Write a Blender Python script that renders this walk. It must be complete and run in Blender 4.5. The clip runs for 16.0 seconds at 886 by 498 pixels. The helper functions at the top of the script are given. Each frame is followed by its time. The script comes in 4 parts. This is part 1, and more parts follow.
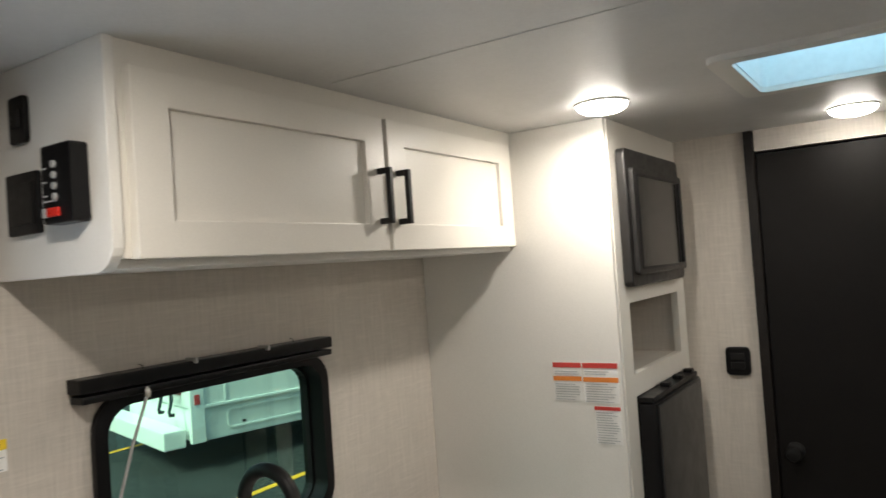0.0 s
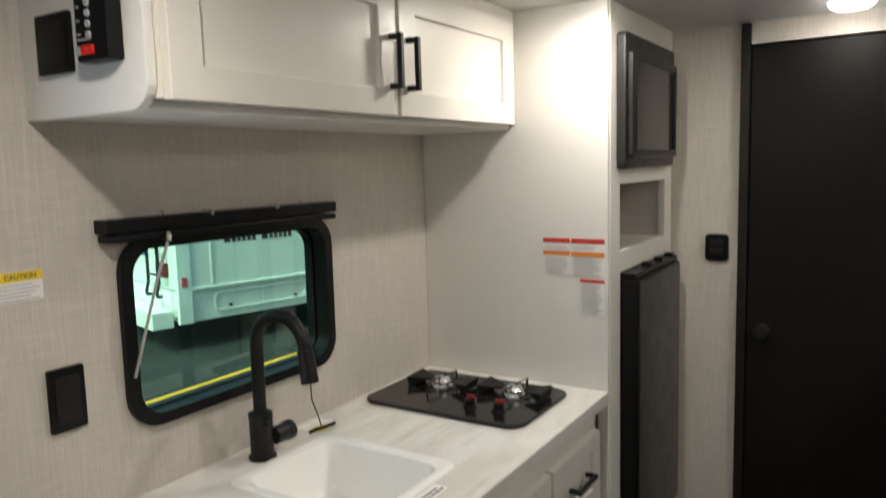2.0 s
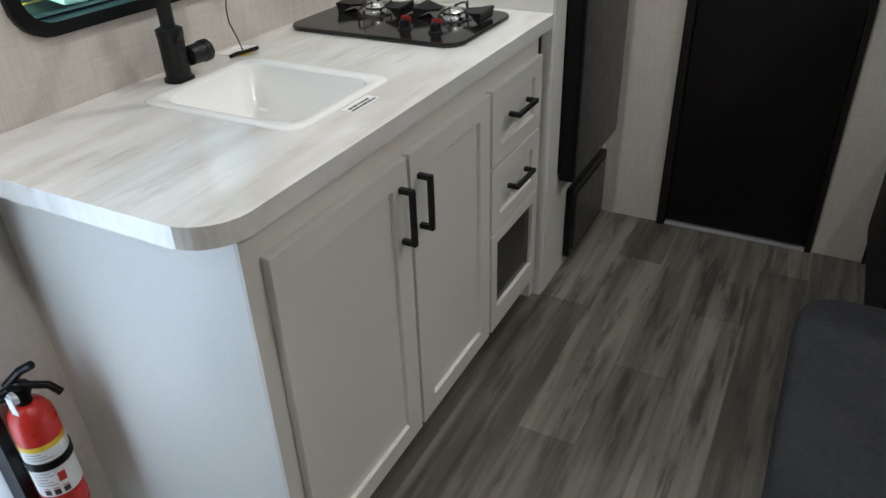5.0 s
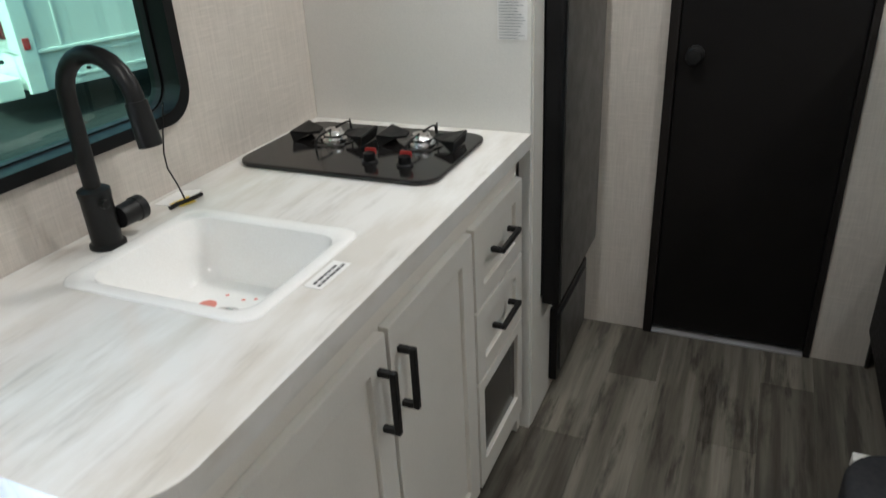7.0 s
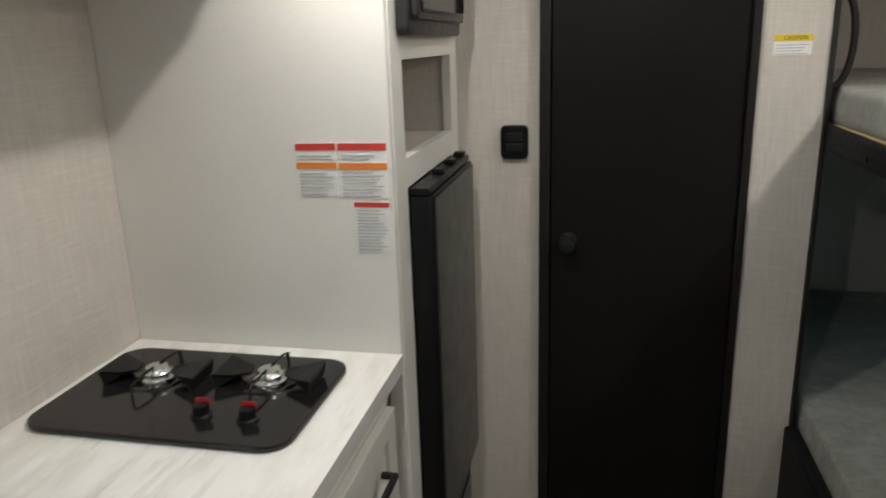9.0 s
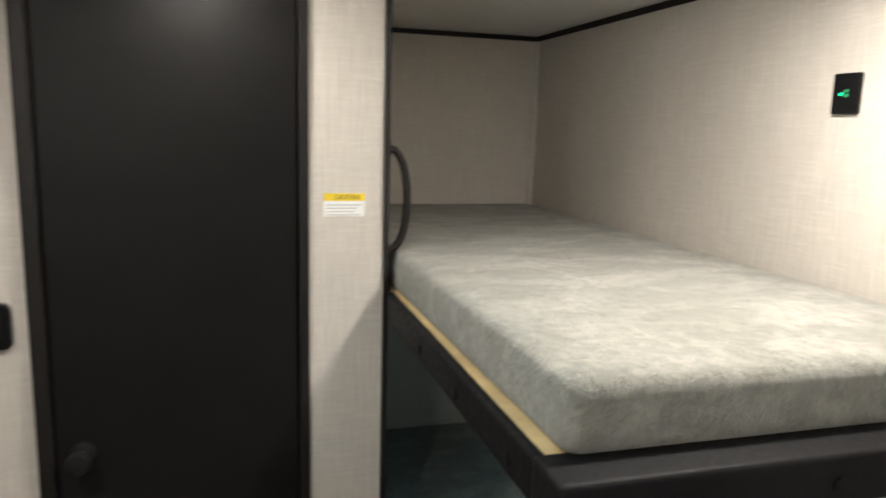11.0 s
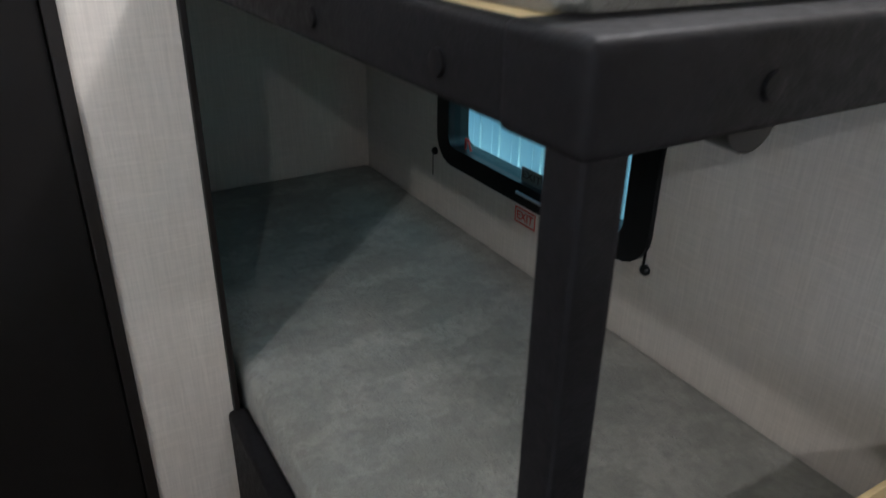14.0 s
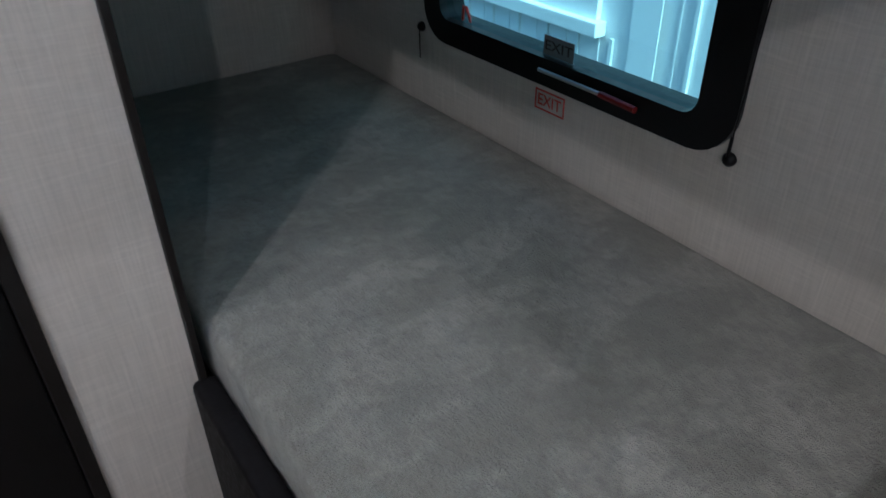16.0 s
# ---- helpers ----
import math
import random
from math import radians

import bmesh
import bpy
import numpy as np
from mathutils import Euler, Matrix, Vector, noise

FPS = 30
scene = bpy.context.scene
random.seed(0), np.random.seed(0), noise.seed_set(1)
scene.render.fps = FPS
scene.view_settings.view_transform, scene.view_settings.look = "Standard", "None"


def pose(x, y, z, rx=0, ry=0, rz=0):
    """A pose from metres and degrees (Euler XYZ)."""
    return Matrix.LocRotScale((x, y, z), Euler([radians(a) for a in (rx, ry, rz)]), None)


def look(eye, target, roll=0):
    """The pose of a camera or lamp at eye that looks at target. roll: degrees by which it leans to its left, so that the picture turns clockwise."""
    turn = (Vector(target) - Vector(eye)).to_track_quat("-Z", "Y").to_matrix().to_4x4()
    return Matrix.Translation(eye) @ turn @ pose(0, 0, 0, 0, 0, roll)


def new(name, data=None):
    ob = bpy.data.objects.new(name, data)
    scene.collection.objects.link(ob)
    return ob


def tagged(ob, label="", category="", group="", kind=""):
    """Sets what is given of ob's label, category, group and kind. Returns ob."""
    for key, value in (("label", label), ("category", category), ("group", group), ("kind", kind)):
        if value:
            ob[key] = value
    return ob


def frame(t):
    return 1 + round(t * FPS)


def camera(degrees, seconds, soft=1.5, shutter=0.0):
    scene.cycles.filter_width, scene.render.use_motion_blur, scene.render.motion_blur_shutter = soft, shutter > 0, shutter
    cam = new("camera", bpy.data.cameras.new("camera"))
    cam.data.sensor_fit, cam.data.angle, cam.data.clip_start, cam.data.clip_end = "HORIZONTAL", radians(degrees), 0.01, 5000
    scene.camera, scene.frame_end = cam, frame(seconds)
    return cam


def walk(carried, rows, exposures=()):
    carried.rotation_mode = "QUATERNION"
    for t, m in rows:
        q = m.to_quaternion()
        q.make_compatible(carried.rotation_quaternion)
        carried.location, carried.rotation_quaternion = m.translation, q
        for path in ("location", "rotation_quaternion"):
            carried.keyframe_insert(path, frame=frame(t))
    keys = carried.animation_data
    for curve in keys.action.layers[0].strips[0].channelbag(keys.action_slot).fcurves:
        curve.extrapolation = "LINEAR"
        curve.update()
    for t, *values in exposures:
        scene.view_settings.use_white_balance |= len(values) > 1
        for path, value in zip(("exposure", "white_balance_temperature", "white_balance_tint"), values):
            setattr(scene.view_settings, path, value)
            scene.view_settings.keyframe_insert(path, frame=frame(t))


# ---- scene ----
cam = camera(63.3, 16.0, 1.5, 0.4)
PATH = [
    (0, (0.236, 0.063, 1.614), (-0.86, 1.735, 1.66), -4.0),
    (0.5, (0.242, 0.004, 1.62), (-0.94, 1.616, 1.683), -2.4),
    (1, (0.257, -0.023, 1.619), (-0.902, 1.605, 1.702), -1.3),
    (1.5, (0.256, -0.03, 1.587), (-0.872, 1.622, 1.578), -1.2),
    (2, (0.243, -0.035, 1.542), (-0.818, 1.645, 1.313), -1.6),
    (2.5, (0.255, -0.053, 1.496), (-0.759, 1.61, 1.044), -1.7),
    (3, (0.262, -0.058, 1.451), (-0.73, 1.55, 0.797), -2.0),
    (3.5, (0.256, -0.055, 1.4), (-0.689, 1.493, 0.558), -2.1),
    (4, (0.26, -0.042, 1.362), (-0.627, 1.444, 0.359), -2.4),
    (6.3, (0.139, 0.171, 1.37), (-0.616, 1.703, 0.33), -3.8),
    (6.5, (0.121, 0.195, 1.386), (-0.626, 1.762, 0.393), -3.7),
    (7, (0.067, 0.258, 1.425), (-0.679, 1.888, 0.539), -3.1),
    (7.5, (-0.002, 0.333, 1.458), (-0.743, 2.006, 0.649), -2.7),
    (8, (-0.058, 0.419, 1.495), (-0.75, 2.147, 0.762), -2.4),
    (8.2, (-0.072, 0.442, 1.499), (-0.703, 2.21, 0.808), -2.2),
    (10.3, (0.136, 0.84, 1.6), (0.141, 2.792, 1.163), 0.7),
    (10.5, (0.166, 0.884, 1.627), (0.291, 2.835, 1.206), 1.6),
    (11, (0.194, 0.996, 1.643), (0.743, 2.89, 1.308), 1.6),
    (11.5, (0.226, 1.082, 1.665), (1.018, 2.902, 1.417), 0.5),
    (12, (0.326, 1.159, 1.652), (1.272, 2.912, 1.479), -0.1),
    (12.5, (0.391, 1.198, 1.599), (1.331, 2.929, 1.251), 0.1),
    (13, (0.383, 1.232, 1.531), (1.298, 2.918, 0.966), 0.1),
    (13.5, (0.312, 1.296, 1.449), (1.252, 2.884, 0.678), -0.2),
    (14, (0.265, 1.353, 1.342), (1.195, 2.892, 0.467), 0.96),
    (14.2, (0.250, 1.380, 1.325), (1.197, 2.891, 0.418), 0.78),
    (14.5, (0.222, 1.415, 1.288), (1.234, 2.892, 0.396), 0.55),
    (14.8, (0.215, 1.470, 1.245), (1.243, 2.929, 0.341), -1.12),
    (15, (0.220, 1.522, 1.220), (1.236, 2.966, 0.280), -1.31),
    (15.5, (0.290, 1.622, 1.180), (1.239, 3.068, 0.176), -2.64),
    (16, (0.352, 1.675, 1.180), (1.304, 3.042, 0.074), -0.85),
]
EXPOSURE = [(0, 0.3, 6350, 10), (1.5, 0.15, 6350, 10), (2.5, 0.52, 6050, 9), (4.2, 0.45, 5650, 9), (6.3, 0.58, 5700, 8), (8.2, 0.45, 5850, 8), (10.3, 0.75, 6150, 10), (11.0, 1.05, 6150, 9), (12.0, 0.3, 6250, 9), (12.8, 0.27, 6200, 9), (13.5, 0.68, 6000, 9), (14.2, 1.2, 5450, 13), (16.0, 1.15, 5300, 15)]
walk(cam, [(t, look(eye, target, roll)) for t, eye, target, roll in PATH], EXPOSURE)

# ---- world and light ----
world = bpy.data.worlds.new("world")
scene.world = world
world.use_nodes = True
wn = world.node_tree
sky = wn.nodes.new("ShaderNodeTexSky")
sky.sky_type, sky.sun_disc = "NISHITA", False
sky.dust_density = 5.0
sky.sun_elevation, sky.sun_rotation = radians(48), radians(185)
wn.links.new(sky.outputs[0], wn.nodes["Background"].inputs[0])
wn.nodes["Background"].inputs[1].default_value = 0.15
sun = new("sun", bpy.data.lights.new("sun", "SUN"))
sun.data.energy, sun.data.angle, sun.data.color = 3.2, radians(15), (1.0, 0.96, 0.9)
sun.matrix_world = look((-0.8, -8, 9), (0, 0, 0))
LAMPS = [(-0.36, 1.70, 0.78), (-0.38, 0.356, 0.85), (0.90, 1.80, 1.15), (0.12, 2.34, 0.14), (0.86, 0.356, 0.7)]
LAMP_WATTS = 3.9
for lx, ly, share in LAMPS:
    lamp = new("lamp_light", bpy.data.lights.new("lamp_light", "AREA"))
    lamp.data.shape, lamp.data.size = "DISK", 0.05
    lamp.data.energy, lamp.data.color = LAMP_WATTS * share, (1.0, 0.90, 0.77)
    lamp.location = (lx, ly, 1.940)
# daylight in the entry door's pane and in the roof vent
for spot, aim, sx, sy, watts in (((-1.13, 0.1, 0.75), (0, 0.1, 0.75), 0.5, 1.2, 6.5), ((0.15, 1.69, 2.12), (0.15, 1.69, 0), 0.34, 0.34, 0.35)):
    lamp = new("daylight", bpy.data.lights.new("daylight", "AREA"))
    lamp.data.shape, lamp.data.size, lamp.data.size_y = "RECTANGLE", sx, sy
    lamp.data.energy, lamp.data.color = watts, (0.90, 0.945, 1.0)
    lamp.matrix_world = look(spot, aim)


# ---- materials ----
def bare(name):
    m = bpy.data.materials.new(name)
    m.use_nodes = True
    n = m.node_tree
    return m, n, n.nodes["Principled BSDF"]


def noise_at(n, scale, detail=3.0, stretch=(1, 1, 1), lo=0.35, hi=0.65, rough=0.55):
    """World-space noise from 0 to 1, stretched along axes."""
    geo = n.nodes.new("ShaderNodeNewGeometry")
    mp = n.nodes.new("ShaderNodeVectorMath")
    mp.operation = "MULTIPLY"
    mp.inputs[1].default_value = [scale * s for s in stretch]
    tx = n.nodes.new("ShaderNodeTexNoise")
    tx.inputs["Scale"].default_value, tx.inputs["Detail"].default_value, tx.inputs["Roughness"].default_value = 1.0, detail, rough
    rg = n.nodes.new("ShaderNodeMapRange")
    rg.inputs["From Min"].default_value, rg.inputs["From Max"].default_value = lo, hi
    n.links.new(geo.outputs["Position"], mp.inputs[0])
    n.links.new(mp.outputs[0], tx.inputs["Vector"])
    n.links.new(tx.outputs["Fac"], rg.inputs["Value"])
    return rg.outputs["Result"]


def blend(n, fac, a, b, mode="MIX"):
    mx = n.nodes.new("ShaderNodeMix")
    mx.data_type, mx.blend_type = "RGBA", mode
    for slot, v in ((0, fac), (6, a), (7, b)):
        if isinstance(v, bpy.types.NodeSocket):
            n.links.new(v, mx.inputs[slot])
        elif slot == 0:
            mx.inputs[0].default_value = v
        else:
            mx.inputs[slot].default_value = (*v, 1)
    return mx.outputs[2]


def relief(n, bs, height, strength, dist=0.002):
    bp = n.nodes.new("ShaderNodeBump")
    bp.inputs["Strength"].default_value, bp.inputs["Distance"].default_value = strength, dist
    n.links.new(height, bp.inputs["Height"])
    n.links.new(bp.outputs[0], bs.inputs["Normal"])


def paint(name, color, rough=0.45, metal=0.0, vary=0.06, big=3.0, fine=220.0, bump=0.06, spec=0.5):
    """Paint, plastic or metal: a broad drift of tone and a fine grain."""
    m, n, bs = bare(name)
    dark = tuple(c * (1 - vary) for c in color)
    lite = tuple(min(1, c * (1 + vary)) for c in color)
    col = blend(n, noise_at(n, big), dark, lite)
    fin = noise_at(n, fine, 2)
    col = blend(n, fin, col, blend(n, 0.35, col, tuple(min(1, c * 1.12) for c in color)))
    n.links.new(col, bs.inputs["Base Color"])
    bs.inputs["Metallic"].default_value = metal
    bs.inputs["Specular IOR Level"].default_value = spec
    rg = n.nodes.new("ShaderNodeMapRange")
    rg.inputs["To Min"].default_value, rg.inputs["To Max"].default_value = max(0.02, rough * 0.88), min(1, rough * 1.12)
    n.links.new(noise_at(n, big * 9, 4), rg.inputs["Value"])
    n.links.new(rg.outputs[0], bs.inputs["Roughness"])
    if bump:
        relief(n, bs, fin, bump, 0.0008)
    return m


def linen(name, color):
    """Woven-look wallpaper: upright threads over fainter level ones, with short slubs both ways."""
    m, n, bs = bare(name)
    warp = noise_at(n, 1, 3, (330, 330, 12), 0.32, 0.68)
    weft = noise_at(n, 1, 3, (18, 18, 380), 0.32, 0.68)
    slub = noise_at(n, 1, 3, (120, 120, 9), 0.54, 0.68)
    slub2 = noise_at(n, 1, 3, (12, 12, 130), 0.54, 0.68)
    mottle = noise_at(n, 7, 4)
    dark, lite = tuple(c * 0.87 for c in color), tuple(c * 1.10 for c in color)
    col = blend(n, 0.4, blend(n, warp, dark, lite), blend(n, weft, dark, lite))
    col = blend(n, slub, col, blend(n, 0.26, col, tuple(c * 1.25 for c in color)))
    col = blend(n, slub2, col, blend(n, 0.28, col, tuple(c * 1.25 for c in color)))
    col = blend(n, mottle, blend(n, 0.12, col, tuple(c * 0.75 for c in color)), col)
    n.links.new(col, bs.inputs["Base Color"])
    bs.inputs["Roughness"].default_value = 0.6
    bs.inputs["Specular IOR Level"].default_value = 0.3
    relief(n, bs, blend(n, 0.4, warp, weft), 0.2, 0.0008)
    return m


def counter_laminate():
    """Pale marbled print: soft beige drifts with thin broken veins running along the counter."""
    m, n, bs = bare("counter_laminate")
    streak = noise_at(n, 1, 5, (11, 2.4, 4), 0.44, 0.66, 0.62)
    vein = noise_at(n, 1, 7, (30, 3.6, 8), 0.54, 0.66, 0.68)
    mask = noise_at(n, 1, 3, (5, 2.2, 3), 0.46, 0.60)
    cloud = noise_at(n, 5, 3)
    col = blend(n, streak, (0.84, 0.825, 0.79), (0.66, 0.62, 0.55))
    thin = n.nodes.new("ShaderNodeMath")
    thin.operation = "MULTIPLY"
    n.links.new(vein, thin.inputs[0])
    n.links.new(mask, thin.inputs[1])
    col = blend(n, thin.outputs[0], col, blend(n, 0.45, col, (0.42, 0.39, 0.34)))
    col = blend(n, cloud, col, blend(n, 0.3, col, (0.9, 0.89, 0.87)))
    n.links.new(col, bs.inputs["Base Color"])
    bs.inputs["Roughness"].default_value = 0.13
    bs.inputs["Coat Weight"].default_value = 0.5
    bs.inputs["Coat Roughness"].default_value = 0.09
    relief(n, bs, vein, 0.02, 0.0005)
    return m


def plank_vinyl():
    """Weathered wood print: long dark smears and pale bands on planks of differing tone."""
    m, n, bs = bare("floor_vinyl")
    info = n.nodes.new("ShaderNodeObjectInfo")
    grain = noise_at(n, 1, 6, (110, 3.5, 30), 0.3, 0.7, 0.7)
    band = noise_at(n, 1, 3, (19, 0.8, 4), 0.43, 0.57, 0.5)
    smear = noise_at(n, 1, 6, (26, 2.0, 4), 0.46, 0.56, 0.62)
    edge = noise_at(n, 1, 5, (12, 2.6, 4), 0.44, 0.56, 0.6)
    tone = blend(n, info.outputs["Random"], (0.078, 0.067, 0.050), (0.25, 0.226, 0.180))
    col = blend(n, band, blend(n, 0.45, tone, (0.05, 0.042, 0.032)), blend(n, 0.22, tone, (0.34, 0.32, 0.27)))
    dark = n.nodes.new("ShaderNodeMath")
    dark.operation = "MULTIPLY"
    n.links.new(smear, dark.inputs[0])
    n.links.new(edge, dark.inputs[1])
    col = blend(n, dark.outputs[0], col, blend(n, 0.78, col, (0.022, 0.017, 0.012)))
    col = blend(n, grain, blend(n, 0.28, col, (0.04, 0.034, 0.028)), blend(n, 0.08, col, (0.40, 0.38, 0.33)))
    n.links.new(col, bs.inputs["Base Color"])
    bs.inputs["Roughness"].default_value = 0.46
    bs.inputs["Specular IOR Level"].default_value = 0.4
    relief(n, bs, grain, 0.12, 0.001)
    return m


def plush(name, color):
    """Short-pile fleece: crushed patches, combed streaks and fine tufts."""
    m, n, bs = bare(name)
    pile = noise_at(n, 420, 3, (1, 1, 0.5), 0.3, 0.7)
    tuft = noise_at(n, 1, 6, (85, 60, 70), 0.34, 0.50, 0.75)
    clump = noise_at(n, 1, 6, (46, 30, 40), 0.40, 0.60, 0.72)
    brushed = noise_at(n, 1, 5, (7, 12, 9), 0.46, 0.55, 0.6)
    broad = noise_at(n, 1, 3, (3.2, 4.2, 3), 0.42, 0.58)
    col = blend(n, clump, tuple(c * 0.80 for c in color), tuple(c * 1.10 for c in color))
    crushed = blend(n, 0.85, col, (color[0] * 0.46, color[1] * 0.47, color[2] * 0.45))
    col = blend(n, brushed, blend(n, 0.6, col, crushed), col)
    col = blend(n, broad, blend(n, 0.35, col, crushed), col)
    col = blend(n, tuft, blend(n, 0.42, col, tuple(c * 0.36 for c in color)), col)
    col = blend(n, pile, blend(n, 0.2, col, tuple(c * 0.5 for c in color)), col)
    n.links.new(col, bs.inputs["Base Color"])
    bs.inputs["Roughness"].default_value = 0.95
    bs.inputs["Sheen Weight"].default_value = 0.3
    bs.inputs["Sheen Roughness"].default_value = 0.5
    relief(n, bs, blend(n, 0.5, blend(n, 0.5, pile, tuft), clump), 0.8, 0.008)
    return m


def glass(name, tint, gloss=0.06):
    """A thin pane: tinted see-through with a mirror coat."""
    m, n, bs = bare(name)
    n.nodes.remove(bs)
    tr, gl = n.nodes.new("ShaderNodeBsdfTransparent"), n.nodes.new("ShaderNodeBsdfGlossy")
    tr.inputs[0].default_value = (*tint, 1)
    gl.inputs["Roughness"].default_value = 0.02
    mx = n.nodes.new("ShaderNodeMixShader")
    mx.inputs[0].default_value = gloss
    n.links.new(tr.outputs[0], mx.inputs[1])
    n.links.new(gl.outputs[0], mx.inputs[2])
    n.links.new(mx.outputs[0], n.nodes["Material Output"].inputs[0])
    return m


def glow(name, color, strength):
    m, n, bs = bare(name)
    bs.inputs["Base Color"].default_value = (*color, 1)
    bs.inputs["Emission Color"].default_value = (*color, 1)
    bs.inputs["Emission Strength"].default_value = strength
    return m


def frosted(name, color):
    m, n, bs = bare(name)
    n.nodes.remove(bs)
    tl, gl = n.nodes.new("ShaderNodeBsdfTranslucent"), n.nodes.new("ShaderNodeBsdfTransparent")
    tl.inputs[0].default_value = (*color, 1)
    mx = n.nodes.new("ShaderNodeMixShader")
    mx.inputs[0].default_value = 0.15
    n.links.new(tl.outputs[0], mx.inputs[1])
    n.links.new(gl.outputs[0], mx.inputs[2])
    n.links.new(mx.outputs[0], n.nodes["Material Output"].inputs[0])
    return m


WALL = linen("linen_wallpaper", (0.57, 0.525, 0.47))
CEIL = paint("ceiling_panel", (0.62, 0.61, 0.60), 0.42, 0, 0.04, 4, 160, 0.12)
WHITE = paint("cabinet_white", (0.72, 0.69, 0.63), 0.36, 0, 0.03, 2.5, 300, 0.03)
BOARD = paint("side_panel_white", (0.74, 0.72, 0.68), 0.42, 0, 0.03, 2.5, 300, 0.05)
BLACK = paint("black_plastic", (0.006, 0.006, 0.0065), 0.34, 0, 0.2, 6, 260, 0.03, 0.2)
MATT = paint("matt_black_metal", (0.010, 0.010, 0.010), 0.42, 0.1, 0.2, 8, 400, 0.04, 0.3)
DOOR = paint("dark_door_laminate", (0.008, 0.0072, 0.0068), 0.5, 0, 0.2, 3, 120, 0.06, 0.15)
VINYL = paint("black_vinyl", (0.007, 0.0066, 0.0075), 0.6, 0, 0.2, 9, 240, 0.18, 0.16)
TRIM = paint("dark_brown_trim", (0.010, 0.008, 0.007), 0.55, 0, 0.15, 5, 200, 0.05, 0.3)
GREYF = paint("fridge_front", (0.033, 0.032, 0.031), 0.34, 0.0, 0.03, 2, 300, 0.0)
MWBODY = paint("microwave_body", (0.017, 0.016, 0.0155), 0.4, 0.05, 0.1, 5, 260, 0.04)
MWGLASS = paint("microwave_window", (0.030, 0.028, 0.027), 0.2, 0, 0.04, 5, 300, 0.0)
GLOSS = paint("black_glass_top", (0.010, 0.009, 0.009), 0.12, 0, 0.2, 5, 300, 0.0)
STEEL = paint("bright_steel", (0.72, 0.71, 0.70), 0.22, 1.0, 0.05, 12, 300, 0.02)
SINK = paint("sink_white", (0.92, 0.91, 0.88), 0.14, 0, 0.02, 4, 300, 0.0)
RED = paint("red_paint", (0.55, 0.025, 0.015), 0.3, 0, 0.08, 6, 260, 0.02)
DARKRED = paint("dark_red_plastic", (0.16, 0.012, 0.01), 0.35, 0, 0.08, 6, 260, 0.02)
TAGRED = paint("tag_red", (0.34, 0.02, 0.015), 0.4, 0, 0.08, 6, 260, 0.02)
PAPER = paint("label_paper", (0.82, 0.81, 0.79), 0.55, 0, 0.02, 8, 300, 0.0)
YELLOW = paint("label_yellow", (0.80, 0.58, 0.03), 0.5, 0, 0.04, 8, 300, 0.0)
ORANGE = paint("label_orange", (0.72, 0.22, 0.03), 0.5, 0, 0.04, 8, 300, 0.0)
LABELRED = paint("label_red", (0.55, 0.04, 0.03), 0.5, 0, 0.04, 8, 300, 0.0)
INK = paint("ink_grey", (0.42, 0.42, 0.43), 0.6, 0, 0.05, 8, 300, 0.0)
BLACKINK = paint("ink_black", (0.03, 0.03, 0.03), 0.6, 0, 0.05, 8, 300, 0.0)
PINE = paint("pale_plywood", (0.62, 0.47, 0.24), 0.6, 0, 0.15, 14, 90, 0.1)
GREYCLOTH = paint("grey_upholstery", (0.024, 0.0245, 0.027), 0.85, 0, 0.2, 10, 420, 0.3, 0.2)
SILVERGREY = paint("silver_grey", (0.5, 0.5, 0.5), 0.35, 0.4, 0.05, 8, 300, 0.02)
PLUSH = plush("plush_grey_fabric", (0.40, 0.39, 0.335))
COUNTER = counter_laminate()
PLANK = plank_vinyl()
PANE = glass("tinted_pane", (0.72, 0.97, 0.84))
PANE_R = glass("tinted_pane_blue", (0.66, 0.96, 0.97))
FROST = frosted("frosted_pane", (0.88, 0.92, 0.93))
DOME = frosted("vent_dome", (0.50, 0.74, 0.84))
LENS = glow("lamp_lens", (1.0, 0.93, 0.82), 26.0)
LED_G = glow("green_led", (0.02, 0.9, 0.25), 2.0)
RVWHITE = paint("motorhome_white", (0.80, 0.82, 0.80), 0.35, 0, 0.03, 1.5, 60, 0.0)
ASPHALT = paint("asphalt", (0.020, 0.021, 0.022), 0.85, 0, 0.3, 1.2, 60, 0.4)
LINE = paint("line_yellow", (0.80, 0.40, 0.015), 0.6, 0, 0.2, 3, 60, 0.1)
SIDING = paint("siding_white", (0.82, 0.85, 0.84), 0.45, 0, 0.04, 1.5, 60, 0.02)


